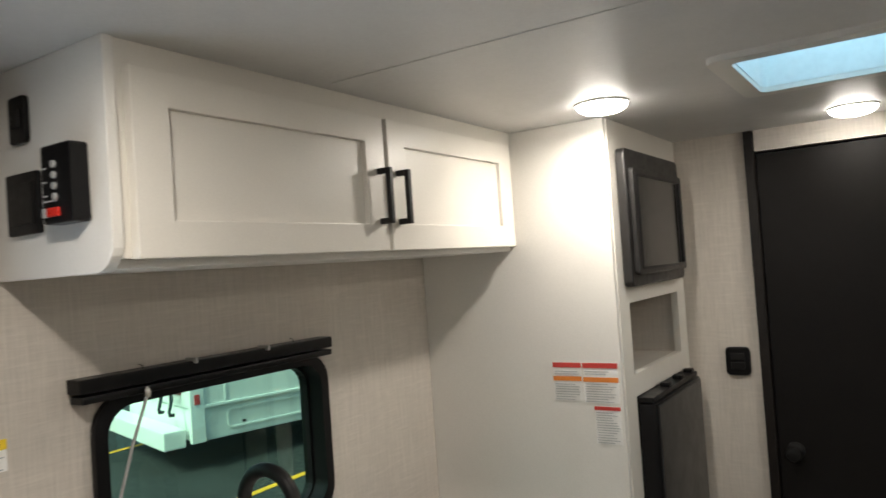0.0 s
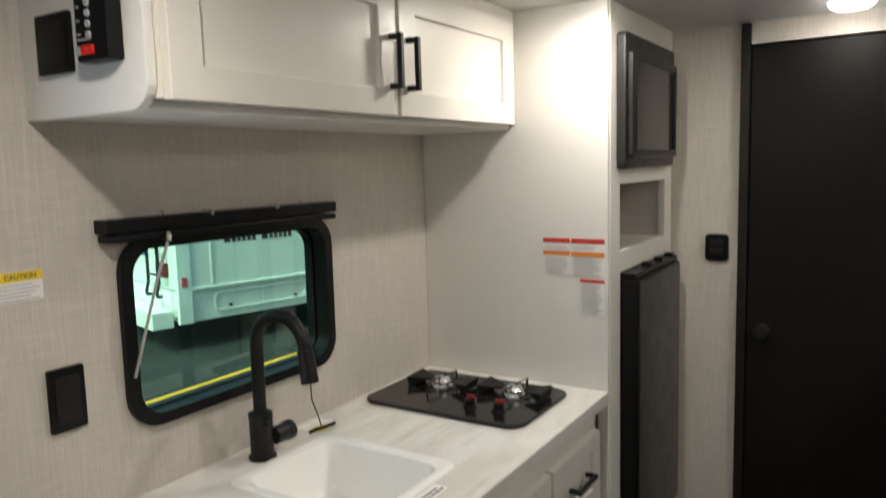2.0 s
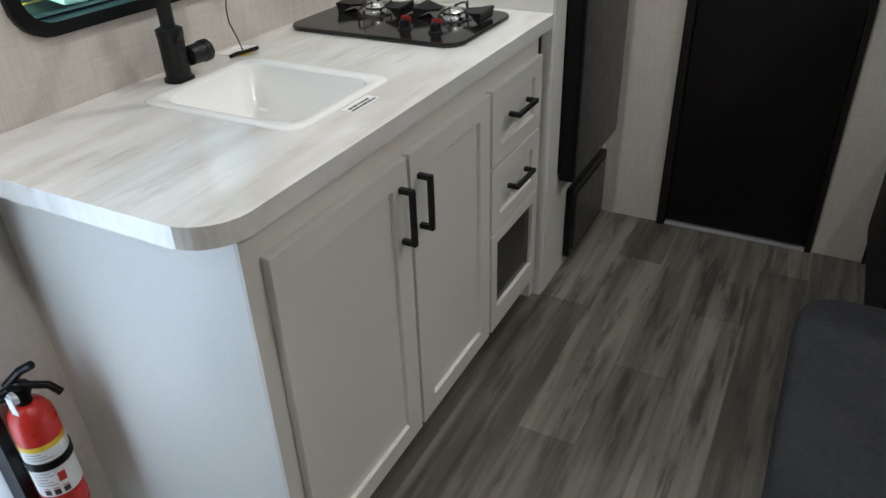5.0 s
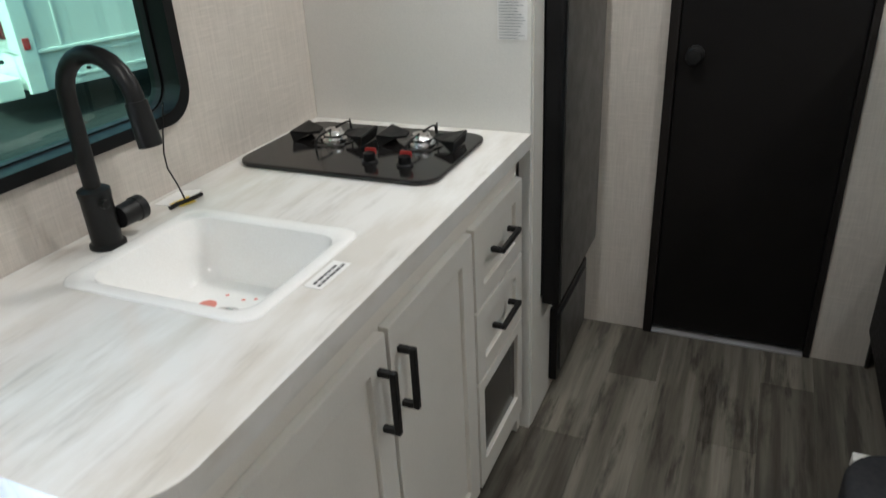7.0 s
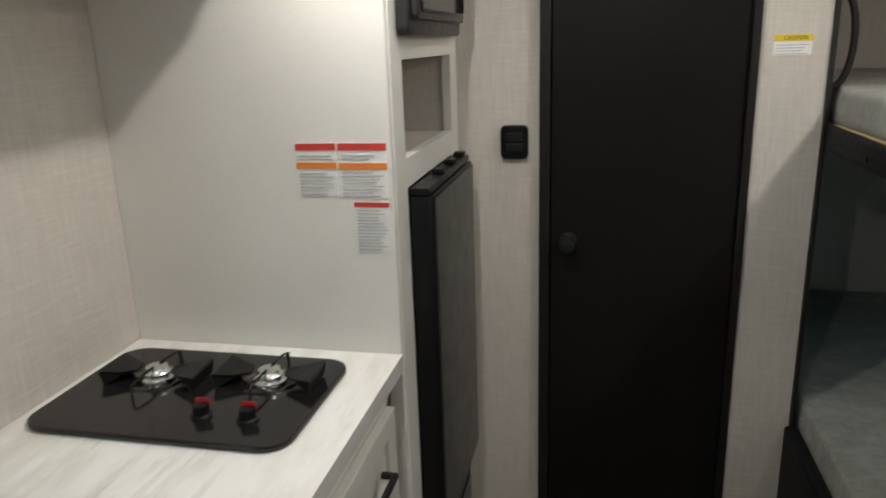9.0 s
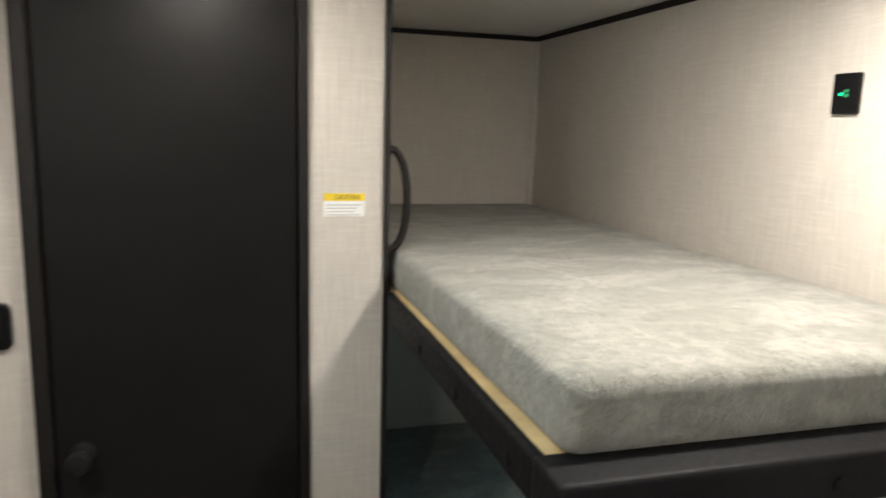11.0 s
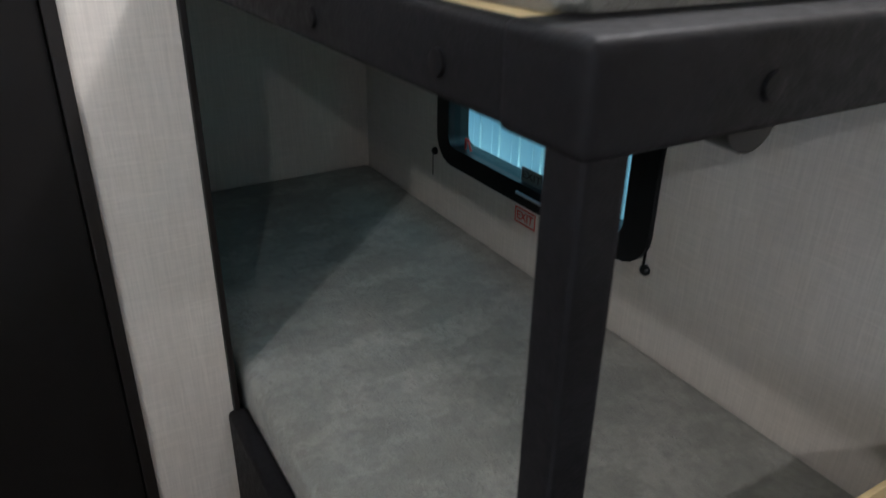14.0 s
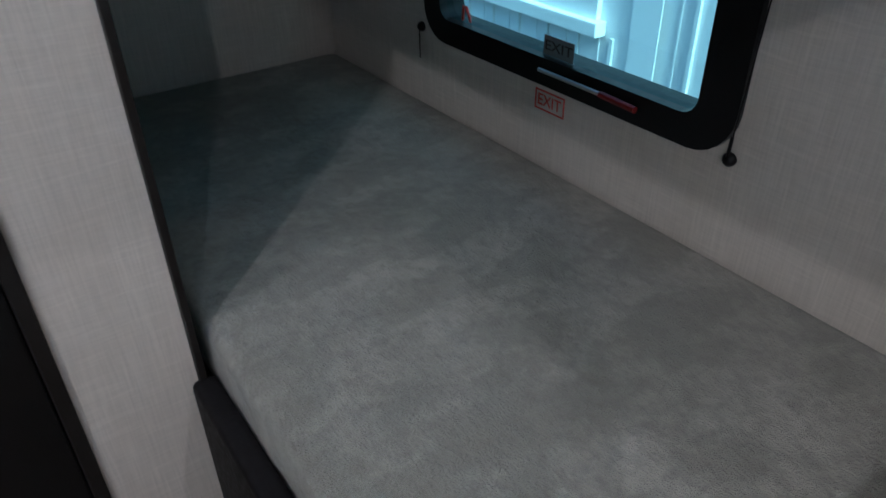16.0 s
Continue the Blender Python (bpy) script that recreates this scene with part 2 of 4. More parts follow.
# ---- mesh helpers ----
def finish(name, bm, mat, parent=None, at=None, smooth=False, bevel=0.0, seg=2):
    """Turns a bmesh in world metres into an object whose origin is the middle of its base."""
    if bevel:
        sharp = [e for e in bm.edges if len(e.link_faces) == 2 and e.calc_face_angle(0) > 0.6]
        bmesh.ops.bevel(bm, geom=sharp, offset=bevel, segments=seg, affect="EDGES", profile=0.6, clamp_overlap=True)
    bmesh.ops.recalc_face_normals(bm, faces=bm.faces)
    if at is None:
        xs, ys, zs = zip(*[v.co for v in bm.verts])
        at = Vector(((min(xs) + max(xs)) / 2, (min(ys) + max(ys)) / 2, min(zs)))
    at = Vector(at)
    bmesh.ops.translate(bm, verts=bm.verts, vec=-at)
    me = bpy.data.meshes.new(name)
    if smooth:
        for f in bm.faces:
            f.smooth = True
        for e in bm.edges:
            if len(e.link_faces) == 2 and e.calc_face_angle(0) > 0.7:
                e.smooth = False
    bm.to_mesh(me)
    bm.free()
    me.materials.append(mat)
    ob = new(name, me)
    up = parent
    base = Vector((0, 0, 0))
    while up is not None:
        base += up.location
        up = up.parent
    ob.parent, ob.location = parent, at - base
    return ob


def thing(name, at, label, category, group="", kind=""):
    ob = new(name)
    ob.location = at
    ob.empty_display_size = 0.05
    return tagged(ob, label, category, group, kind)


def add_box(bm, x0, x1, y0, y1, z0, z1):
    m = Matrix.Translation(((x0 + x1) / 2, (y0 + y1) / 2, (z0 + z1) / 2)) @ Matrix.Diagonal((x1 - x0, y1 - y0, z1 - z0, 1))
    return bmesh.ops.create_cube(bm, size=1.0, matrix=m)["verts"]


def box(name, x0, x1, y0, y1, z0, z1, mat, parent=None, bevel=0.002, seg=2):
    bm = bmesh.new()
    add_box(bm, x0, x1, y0, y1, z0, z1)
    return finish(name, bm, mat, parent, None, bevel > 0.006, bevel, seg)


def rounded(u0, u1, v0, v1, r, n=6):
    if not isinstance(r, (tuple, list)):
        r = (r, r, r, r)
    pts = []
    for (cu, cv, a0), rad in zip(((u1, v1, 0), (u0, v1, 90), (u0, v0, 180), (u1, v0, 270)), r):
        su, sv = (-1 if cu == u1 else 1), (-1 if cv == v1 else 1)
        if rad <= 0:
            pts.append((cu, cv))
            continue
        for i in range(n + 1):
            a = radians(a0 + 90 * i / n)
            pts.append((cu + su * rad + rad * math.cos(a), cv + sv * rad + rad * math.sin(a)))
    return pts


def put3(axis, u, v, w):
    return {"x": (w, u, v), "y": (u, w, v), "z": (u, v, w)}[axis]


def slab(name, axis, w0, w1, outline, holes, mat, parent=None, bevel=0.0, smooth=False, seg=2):
    """A flat piece with an outline and holes, thick from w0 to w1 along an axis."""
    bm = bmesh.new()
    edges = []
    for loop in (outline, *holes):
        vs = [bm.verts.new(put3(axis, u, v, w0)) for u, v in loop]
        edges += [bm.edges.new((vs[i], vs[(i + 1) % len(vs)])) for i in range(len(vs))]
    if holes:
        bmesh.ops.triangle_fill(bm, edges=edges, use_beauty=True, use_dissolve=False)
    else:
        bmesh.ops.contextual_create(bm, geom=edges)
    made = bmesh.ops.extrude_face_region(bm, geom=bm.faces[:])
    d = Vector(put3(axis, 0, 0, w1 - w0))
    bmesh.ops.translate(bm, verts=[g for g in made["geom"] if isinstance(g, bmesh.types.BMVert)], vec=d)
    return finish(name, bm, mat, parent, None, smooth, bevel, seg)


def rect(u0, u1, v0, v1):
    return [(u0, v0), (u1, v0), (u1, v1), (u0, v1)]


def loft(name, loops, mat, parent=None, cap0=False, cap1=True, smooth=True):
    bm = bmesh.new()
    rows = [[bm.verts.new(p) for p in loop] for loop in loops]
    k = len(rows[0])
    for a, b in zip(rows, rows[1:]):
        for i in range(k):
            bm.faces.new((a[i], a[(i + 1) % k], b[(i + 1) % k], b[i]))
    if cap0:
        bm.faces.new(rows[0])
    if cap1:
        bm.faces.new(rows[-1])
    return finish(name, bm, mat, parent, None, smooth)


def lathe(name, center, profile, mat, parent=None, axis="z", n=28, cap0=True, cap1=True):
    """A turned piece: profile of (radius, offset along the axis)."""
    loops = []
    for r, h in profile:
        ring = []
        for i in range(n):
            a = 2 * math.pi * i / n
            p = put3(axis, r * math.cos(a), r * math.sin(a), h)
            ring.append(tuple(c + q for c, q in zip(center, p)))
        loops.append(ring)
    return loft(name, loops, mat, parent, cap0, cap1)


def tube(name, pts, radius, mat, parent=None, n=12, taper=None):
    """A round bar along a line of points."""
    pts = [Vector(p) for p in pts]
    loops, side = [], None
    for i, p in enumerate(pts):
        d = (pts[min(i + 1, len(pts) - 1)] - pts[max(i - 1, 0)]).normalized()
        if side is None:
            side = d.orthogonal().normalized()
        side = (side - d * side.dot(d)).normalized()
        up = d.cross(side)
        r = radius if taper is None else radius + (taper - radius) * i / (len(pts) - 1)
        loops.append([tuple(p + (side * math.cos(2 * math.pi * k / n) + up * math.sin(2 * math.pi * k / n)) * r) for k in range(n)])
    return loft(name, loops, mat, parent, True, True)


def words(name, text, size, m, mat, parent=None, width=None):
    """Lettering as a mesh, lying in the pose m with x along the line."""
    cu = bpy.data.curves.new(name, "FONT")
    cu.body, cu.size, cu.extrude, cu.align_x, cu.align_y = text, size, 0.0004, "CENTER", "CENTER"
    tmp = new(name + "_curve", cu)
    me = bpy.data.meshes.new_from_object(tmp.evaluated_get(bpy.context.evaluated_depsgraph_get()))
    bpy.data.objects.remove(tmp)
    bpy.data.curves.remove(cu)
    me.name = name
    if width:
        xs = [v.co.x for v in me.vertices]
        s = width / (max(xs) - min(xs))
        for v in me.vertices:
            v.co.x *= s
    me.materials.clear()
    me.materials.append(mat)
    ob = new(name, me)
    ob.parent = parent
    base = parent.location if parent else Vector((0, 0, 0))
    ob.matrix_basis = Matrix.Translation(-base) @ m
    return ob


XL, XR, YB, YR, ZC = -1.02, 1.254, 2.51, 3.49, 1.972
YF = -1.9

# ---- shell ----
WIN_L, WIN_R = (0.806, 1.373, 1.054, 1.400), (2.245, 2.985, 0.72, 1.11)
DOOR_L = (-0.18, 0.493, 0.0, 1.80)
wall = slab("wall_west", "x", XL - 0.05, XL, rect(YF, YR, 0, ZC), [rect(*WIN_L), rect(DOOR_L[0], DOOR_L[1], 0.03, DOOR_L[3])], WALL)
tagged(wall, "greige linen-look wallpaper side wall with window and entry door", "wall", "", "structure")
tagged(slab("wall_east", "x", XR, XR + 0.05, rect(YF, YR, 0, ZC), [rect(*WIN_R)], WALL), "greige linen-look wallpaper side wall beside the bunks", "wall", "", "structure")
tagged(box("wall_north", XL, XR, YR, YR + 0.05, 0, ZC, WALL, None, 0), "linen-look wallpaper end wall behind the bunks", "wall", "", "structure")
tagged(box("wall_south", XL, XR, YF - 0.05, YF, 0, ZC, WALL, None, 0), "plain wall closing the trailer's front end", "wall", "", "structure")
bath = slab("wall_bath", "y", YB, YB + 0.04, rect(-0.46, 0.497, 0, ZC), [rect(-0.178, 0.327, 0.004, 1.905)], WALL)
tagged(bath, "linen-look partition wall round the bathroom door", "wall", "", "structure")
tagged(box("wall_bath_side", 0.457, 0.497, YB + 0.04, YR, 0, ZC, WALL, None, 0), "linen-look partition wall between bathroom and bunks", "wall", "", "structure")
VENT = (-0.04, 0.33, 1.515, 1.865)
tagged(slab("ceiling", "z", ZC, ZC + 0.06, rect(XL - 0.05, XR + 0.05, YF - 0.05, YR + 0.05), [rect(*VENT)], CEIL), "white textured ceiling panels with a thin joint", "ceiling", "", "structure")
tagged(box("ceiling_seam", -0.66, 0.9, 1.085, 1.091, ZC - 0.0015, ZC - 0.0005, CEIL, None, 0), "thin joint cover between ceiling panels", "trim", "", "structure")
tagged(box("subfloor", XL - 0.05, XR + 0.05, YF - 0.05, YR + 0.05, -0.06, -0.004, TRIM, None, 0), "dark floor base under the vinyl planks", "floor", "", "structure")
for nm, a in (("trim_west", (XL, XL + 0.008, YF, 0.642, 1.952, ZC)), ("trim_north", (0.5, XR, YR - 0.008, YR, 1.955, ZC)), ("trim_east", (XR - 0.008, XR, 0.5, YR - 0.008, 1.955, ZC))):
    tagged(box(nm, *a, TRIM, None, 0.001), "dark brown trim strip along the ceiling's edge", "trim", "", "structure")
tagged(box("trim_partition", 0.4975, 0.508, 2.498, 2.553, 0, ZC, TRIM, None, 0.002), "dark brown edge strip on the partition's end", "trim", "", "structure")
tagged(box("trim_corner", 1.235, XR, YR - 0.014, YR, 1.36, 1.954, WALL, None, 0.002), "narrow corner strip at the bunk's end wall", "trim", "", "structure")

# roof vent
vent = thing("roof_vent", (0.145, 1.69, ZC), "white roof vent with a pale translucent dome in the ceiling", "roof vent")
slab("frame", "z", ZC - 0.012, ZC, rounded(VENT[0] - 0.035, VENT[1] + 0.035, VENT[2] - 0.035, VENT[3] + 0.035, 0.03), [rounded(VENT[0] + 0.005, VENT[1] - 0.005, VENT[2] + 0.005, VENT[3] - 0.005, 0.02)], BOARD, vent)
slab("shaft", "z", ZC, ZC + 0.11, rounded(VENT[0] - 0.001, VENT[1] + 0.001, VENT[2] - 0.001, VENT[3] + 0.001, 0.02), [rounded(VENT[0] + 0.006, VENT[1] - 0.006, VENT[2] + 0.006, VENT[3] - 0.006, 0.02)], SIDING, vent)
dome = slab("dome", "z", ZC + 0.11, ZC + 0.114, rounded(VENT[0], VENT[1], VENT[2], VENT[3], 0.02), [], DOME, vent)


# ceiling lamps
def puck(x, y):
    top = thing("ceiling_lamp", (x, y, ZC), "round white ceiling puck lamp, switched on", "lamp", "ceiling puck lamps")
    lathe("rim", (x, y, ZC), [(0.064, 0.0), (0.064, -0.003), (0.062, -0.005), (0.059, -0.006)], BOARD, top, "z", 32, False, False)
    lathe("lens", (x, y, ZC), [(0.062, -0.004), (0.056, -0.014), (0.042, -0.022), (0.020, -0.026), (0.004, -0.027)], LENS, top, "z", 32, False, True)
    return top


for lx, ly, share in LAMPS:
    puck(lx, ly)

# ---- bathroom door ----
door = thing("door_1", (0.08, YB, 0), "dark charcoal bathroom door, closed, with black frame and knob", "door", "", "structure")
box("leaf", -0.166, 0.316, 2.513, 2.545, 0.022, 1.897, DOOR, door, 0.003)
box("jamb", -0.196, -0.168, 2.492, 2.552, 0, ZC - 0.002, TRIM, door, 0.003)
box("jamb", 0.318, 0.338, 2.500, 2.552, 0, ZC - 0.002, TRIM, door, 0.003)
box("threshold", -0.167, 0.317, 2.497, 2.55, 0.001, 0.008, SILVERGREY, door, 0.003)
kn = lathe("knob", (-0.117, 2.513, 0.967), [(0.026, 0.0), (0.026, -0.006), (0.011, -0.010), (0.010, -0.028), (0.022, -0.036), (0.025, -0.046), (0.020, -0.056), (0.006, -0.058)], MATT, door, "y", 24)

# ---- overhead cabinet ----
def shaker(name, axis_x, y0, y1, z0, z1, parent, rail=0.062, thick=0.019):
    """A shaker door facing +x with a recessed panel."""
    d = slab(name, "x", axis_x - thick, axis_x, rect(y0, y1, z0, z1), [rect(y0 + rail, y1 - rail, z0 + rail * 0.9, z1 - rail * 0.9)], WHITE, parent, 0.0022)
    box("panel", axis_x - thick + 0.001, axis_x - 0.010, y0 + rail - 0.003, y1 - rail + 0.003, z0 + rail * 0.9 - 0.003, z1 - rail * 0.9 + 0.003, WHITE, d, 0)
    return d


def pull(parent, x, y, z, length, upright=True):
    """A square black bar pull standing off a face at x."""
    bm = bmesh.new()
    h, w = length / 2, 0.006
    if upright:
        add_box(bm, x + 0.022, x + 0.033, y - w, y + w, z - h, z + h)
        for s in (-1, 1):
            add_box(bm, x, x + 0.0225, y - w, y + w, z + s * (h - w) - w, z + s * (h - w) + w)
    else:
        add_box(bm, x + 0.022, x + 0.033, y - h, y + h, z - w, z + w)
        for s in (-1, 1):
            add_box(bm, x, x + 0.0225, y + s * (h - w) - w, y + s * (h - w) + w, z - w, z + w)
    return finish("handle", bm, MATT, parent, None, False, 0.0015, 1)


up = thing("overhead_cabinet", (-0.86, 1.25, 1.637), "cream white overhead cabinet with two shaker doors", "cabinet")
slab("end_panel", "y", 0.645, 0.663, rounded(XL, -0.690, 1.637, ZC, (0, 0, 0, 0.045)), [], BOARD, up, 0.002)
box("bottom", XL, -0.715, 0.6635, 1.860, 1.641, 1.655, BOARD, up, 0.001)
slab("face_frame", "x", -0.714, -0.6965, rect(0.6635, 1.860, 1.6555, ZC), [rect(0.72, 1.235, 1.69, 1.90), rect(1.30, 1.79, 1.69, 1.90)], WHITE, up)
d1 = shaker("door", -0.676, 0.676, 1.256, 1.653, 1.932, up)
pull(d1, -0.676, 1.232, 1.765, 0.115)
d2 = shaker("door", -0.676, 1.268, 1.818, 1.653, 1.932, up)
pull(d2, -0.676, 1.296, 1.765, 0.115)

# wall plates on the cabinet's end
p = thing("control_panel", (-0.777, 0.645, 1.71), "black tank monitor panel with silver buttons and red switch", "control panel")
slab("case", "y", 0.617, 0.6445, rounded(-0.814, -0.736, 1.712, 1.826, 0.006), [], BLACK, p, 0.003)
for i in range(4):
    lathe("button", (-0.779, 0.617, 1.797 - i * 0.0155), [(0.0055, 0), (0.005, -0.003), (0.001, -0.0032)], SILVERGREY, p, "y", 16)
box("switch", -0.797, -0.768, 0.6125, 0.6172, 1.722, 1.735, RED, p, 0.001)
box("switch", -0.811, -0.800, 0.6135, 0.6172, 1.722, 1.735, SILVERGREY, p, 0.001)
for i in range(3):
    box("print", -0.811, -0.800, 0.6162, 0.6172, 1.752 + i * 0.02, 1.754 + i * 0.02, INK, p, 0)
box("print", -0.811, -0.775, 0.6162, 0.6172, 1.744, 1.746, INK, p, 0)
p = thing("switch_plate", (-0.914, 0.645, 1.847), "small black switch plate on the cabinet's end", "switch")
slab("plate", "y", 0.636, 0.6445, rounded(-0.938, -0.889, 1.848, 1.922, 0.008), [], BLACK, p, 0.002)
box("rocker", -0.925, -0.902, 0.632, 0.6365, 1.872, 1.900, MATT, p, 0.002)
for s in (0, 1):
    box("light", -0.931, -0.927, 0.6352, 0.6363, 1.880 + s * 0.009, 1.884 + s * 0.009, SILVERGREY, p, 0)
p = thing("wall_plate", (-0.911, 0.645, 1.706), "square black blank plate on the cabinet's end", "wall plate")
slab("plate", "y", 0.6365, 0.6445, rounded(-0.958, -0.864, 1.706, 1.802, 0.005), [], BLACK, p, 0.002)
box("inset", -0.945, -0.877, 0.6345, 0.637, 1.722, 1.786, MATT, p, 0.001)


# ---- tall cabinet with microwave, cubby, fridge ----
XT = -0.42
tall = thing("tall_cabinet", (-0.72, 2.18, 0), "cream white tall cabinet holding microwave, cubby and fridge", "cabinet")
box("side_panel", XL + 0.001, XT - 0.0005, 1.862, 1.880, 0, ZC - 0.001, BOARD, tall, 0.001)
slab("face_frame", "x", XT - 0.02, XT + 0.0015, rect(1.8805, YB - 0.001, 0.0, ZC - 0.001), [rect(1.958, 2.425, 1.285, 1.478), rect(1.962, 2.42, 0.385, 1.225), rect(1.95, 2.41, 1.55, 1.875)], WHITE, tall)
# cubby lining: WALL is darker than the cabinet white, colouring in the shade inside
bm = bmesh.new()
add_box(bm, -0.80, XT - 0.021, 1.95, 2.435, 1.272, 1.284)
add_box(bm, -0.80, XT - 0.021, 1.95, 2.435, 1.479, 1.491)
add_box(bm, -0.812, -0.80, 1.95, 2.435, 1.272, 1.491)
add_box(bm, -0.80, XT - 0.021, 1.940, 1.952, 1.272, 1.491)
add_box(bm, -0.80, XT - 0.021, 2.432, 2.444, 1.272, 1.491)
finish("cubby", bm, WALL, tall)
mw = thing("microwave", (-0.6, 2.18, 1.52), "dark grey built-in microwave oven with black-framed window", "microwave")
slab("trim", "x", XT + 0.002, XT + 0.028, rounded(1.925, 2.435, 1.522, 1.895, 0.018), [], MWBODY, mw, 0.005)
slab("door", "x", XT + 0.0285, XT + 0.042, rounded(1.945, 2.415, 1.552, 1.842, 0.012), [], MWBODY, mw, 0.003)
slab("window_border", "x", XT + 0.0425, XT + 0.0445, rounded(1.972, 2.388, 1.566, 1.826, 0.006), [rounded(1.979, 2.381, 1.573, 1.819, 0.004)], BLACK, mw)
box("window", XT + 0.042, XT + 0.0435, 1.979, 2.345, 1.573, 1.819, MWGLASS, mw, 0)
box("handle", XT + 0.0425, XT + 0.054, 2.350, 2.360, 1.573, 1.819, BLACK, mw, 0.002)
fr = thing("fridge", (-0.6, 2.19, 0.37), "small dark grey built-in fridge with black door edge", "fridge")
box("body", -0.95, XT + 0.002, 1.968, 2.415, 0.39, 1.22, BLACK, fr, 0.003)
slab("door", "z", 0.372, 1.205, rounded(XT + 0.006, XT + 0.052, 1.962, 2.425, (0.006, 0.002, 0.002, 0.014)), [], BLACK, fr, 0.002, True)
box("front", XT + 0.0525, XT + 0.056, 1.978, 2.420, 0.380, 1.198, GREYF, fr, 0.001)
box("hinge_bar", XT + 0.004, XT + 0.045, 1.968, 2.425, 1.207, 1.222, BLACK, fr, 0.002)
for hy in (2.13, 2.26, 2.38):
    box("hinge", XT + 0.012, XT + 0.04, hy, hy + 0.03, 1.222, 1.234, BLACK, fr, 0.003)
vg = thing("heater_panel", (-0.4, 2.25, 0.04), "black heater access panel low on the tall cabinet", "panel")
slab("plate", "x", XT + 0.002, XT + 0.026, rounded(2.06, 2.44, 0.035, 0.295, 0.012), [], BLACK, vg, 0.004)
slab("cover", "x", XT + 0.0265, XT + 0.032, rounded(2.085, 2.415, 0.060, 0.270, 0.008), [], GREYF, vg, 0.002)


def warning(name, y0, z0, w, h, face, at, bars, label, head=None):
    """A paper label with a coloured head and lines of unreadable print. face y: on a wall facing -y; x: facing +x; -x: facing -x."""
    s = 1
    if face == "y":
        def b(nm, u0, u1, v0, v1, lift, mat):
            return box(nm, u0, u1, at - lift, at - lift + 0.0008, v0, v1, mat, s, 0)
        c = (y0 + w / 2, at, z0)
    else:
        def b(nm, u0, u1, v0, v1, lift, mat):
            return box(nm, at + lift - 0.0008, at + lift, u0, u1, v0, v1, mat, s, 0)
        c = (at, y0 + w / 2, z0)
    s = thing(name, c, label, "label")
    b("paper", y0, y0 + w, z0, z0 + h, 0.001, PAPER)
    for v0, v1, mat in bars:
        b("band", y0, y0 + w, z0 + v0 * h, z0 + v1 * h, 0.002, mat)
    tops = [v for v0, v1, m in bars for v in (v0, v1)]
    k = int(h / 0.0065)
    for i in range(k):
        v = (i + 0.5) / k
        if any(v0 - 0.04 < v < v1 + 0.04 for v0, v1, m in bars):
            continue
        b("print", y0 + w * 0.06, y0 + w * (0.94 - 0.3 * random.random() ** 2), z0 + v * h - 0.0009, z0 + v * h + 0.0009, 0.002, INK)
    return s


RED_OR = [(0.87, 1.0, LABELRED), (0.52, 0.64, ORANGE)]
warning("warning_label", -0.612, 1.228, 0.082, 0.102, "y", 1.862, RED_OR, "white warning label with red and orange bands on the cabinet's side")
warning("warning_label", -0.526, 1.225, 0.097, 0.105, "y", 1.862, RED_OR, "white warning label with red and orange bands on the cabinet's side")
warning("warning_label", -0.500, 1.118, 0.071, 0.098, "y", 1.862, [(0.9, 1.0, LABELRED)], "white warning label with a red band on the cabinet's side")
cl = warning("caution_label", 0.560, 1.331, 0.085, 0.052, "x", XL, [(0.68, 1.0, YELLOW)], "white caution label with yellow head on the wall")
words("lettering", "CAUTION", 0.012, Matrix.Translation((XL + 0.0026, 0.607, 1.3745)) @ pose(0, 0, 0, 90, 0, 90), BLACKINK, cl)
cl = warning("caution_label", 0.369, 1.450, 0.087, 0.049, "y", YB, [(0.68, 1.0, YELLOW)], "white caution label with yellow head by the bunk")
words("lettering", "CAUTION", 0.012, Matrix.Translation((0.418, YB - 0.0026, 1.4905)) @ pose(0, 0, 0, 90, 0, 0), BLACKINK, cl)
p = thing("light_switch", (-0.262, YB, 1.2), "black double rocker switch on the partition wall", "switch")
slab("plate", "y", YB - 0.016, YB - 0.0005, rounded(-0.300, -0.226, 1.198, 1.289, 0.014), [], BLACK, p, 0.004)
box("rocker", -0.285, -0.241, YB - 0.021, YB - 0.0165, 1.247, 1.270, MATT, p, 0.003)
box("rocker", -0.285, -0.241, YB - 0.021, YB - 0.0165, 1.218, 1.241, MATT, p, 0.003)

# ---- kitchen counter ----
XC = -0.432
base = thing("base_cabinet", (-0.73, 1.25, 0), "cream white kitchen base cabinet with doors and drawers", "cabinet")
box("end_panel", XL + 0.001, XC - 0.018, 0.655, 0.672, 0.0, 0.862, BOARD, base, 0.001)
slab("face_frame", "x", XC - 0.037, XC - 0.017, rect(0.6725, 1.861, 0.085, 0.862), [rect(0.74, 1.45, 0.14, 0.77), rect(1.53, 1.79, 0.12, 0.77)], WHITE, base)
box("end_strip", XC - 0.0175, XC - 0.012, 0.655, 0.690, 0.0, 0.862, WHITE, base, 0.001)
box("plinth", XC - 0.075, XC - 0.06, 0.6725, 1.861, 0.0, 0.085, WHITE, base, 0.001)
box("post", XC - 0.06, XC - 0.017, 1.836, 1.861, 0.0, 0.862, WHITE, base, 0.001)
d = shaker("door", XC + 0.003, 0.696, 1.100, 0.096, 0.802, base, 0.055)
pull(d, XC + 0.003, 1.068, 0.690, 0.125)
d = shaker("door", XC + 0.003, 1.112, 1.486, 0.096, 0.802, base, 0.055)
pull(d, XC + 0.003, 1.140, 0.690, 0.125)
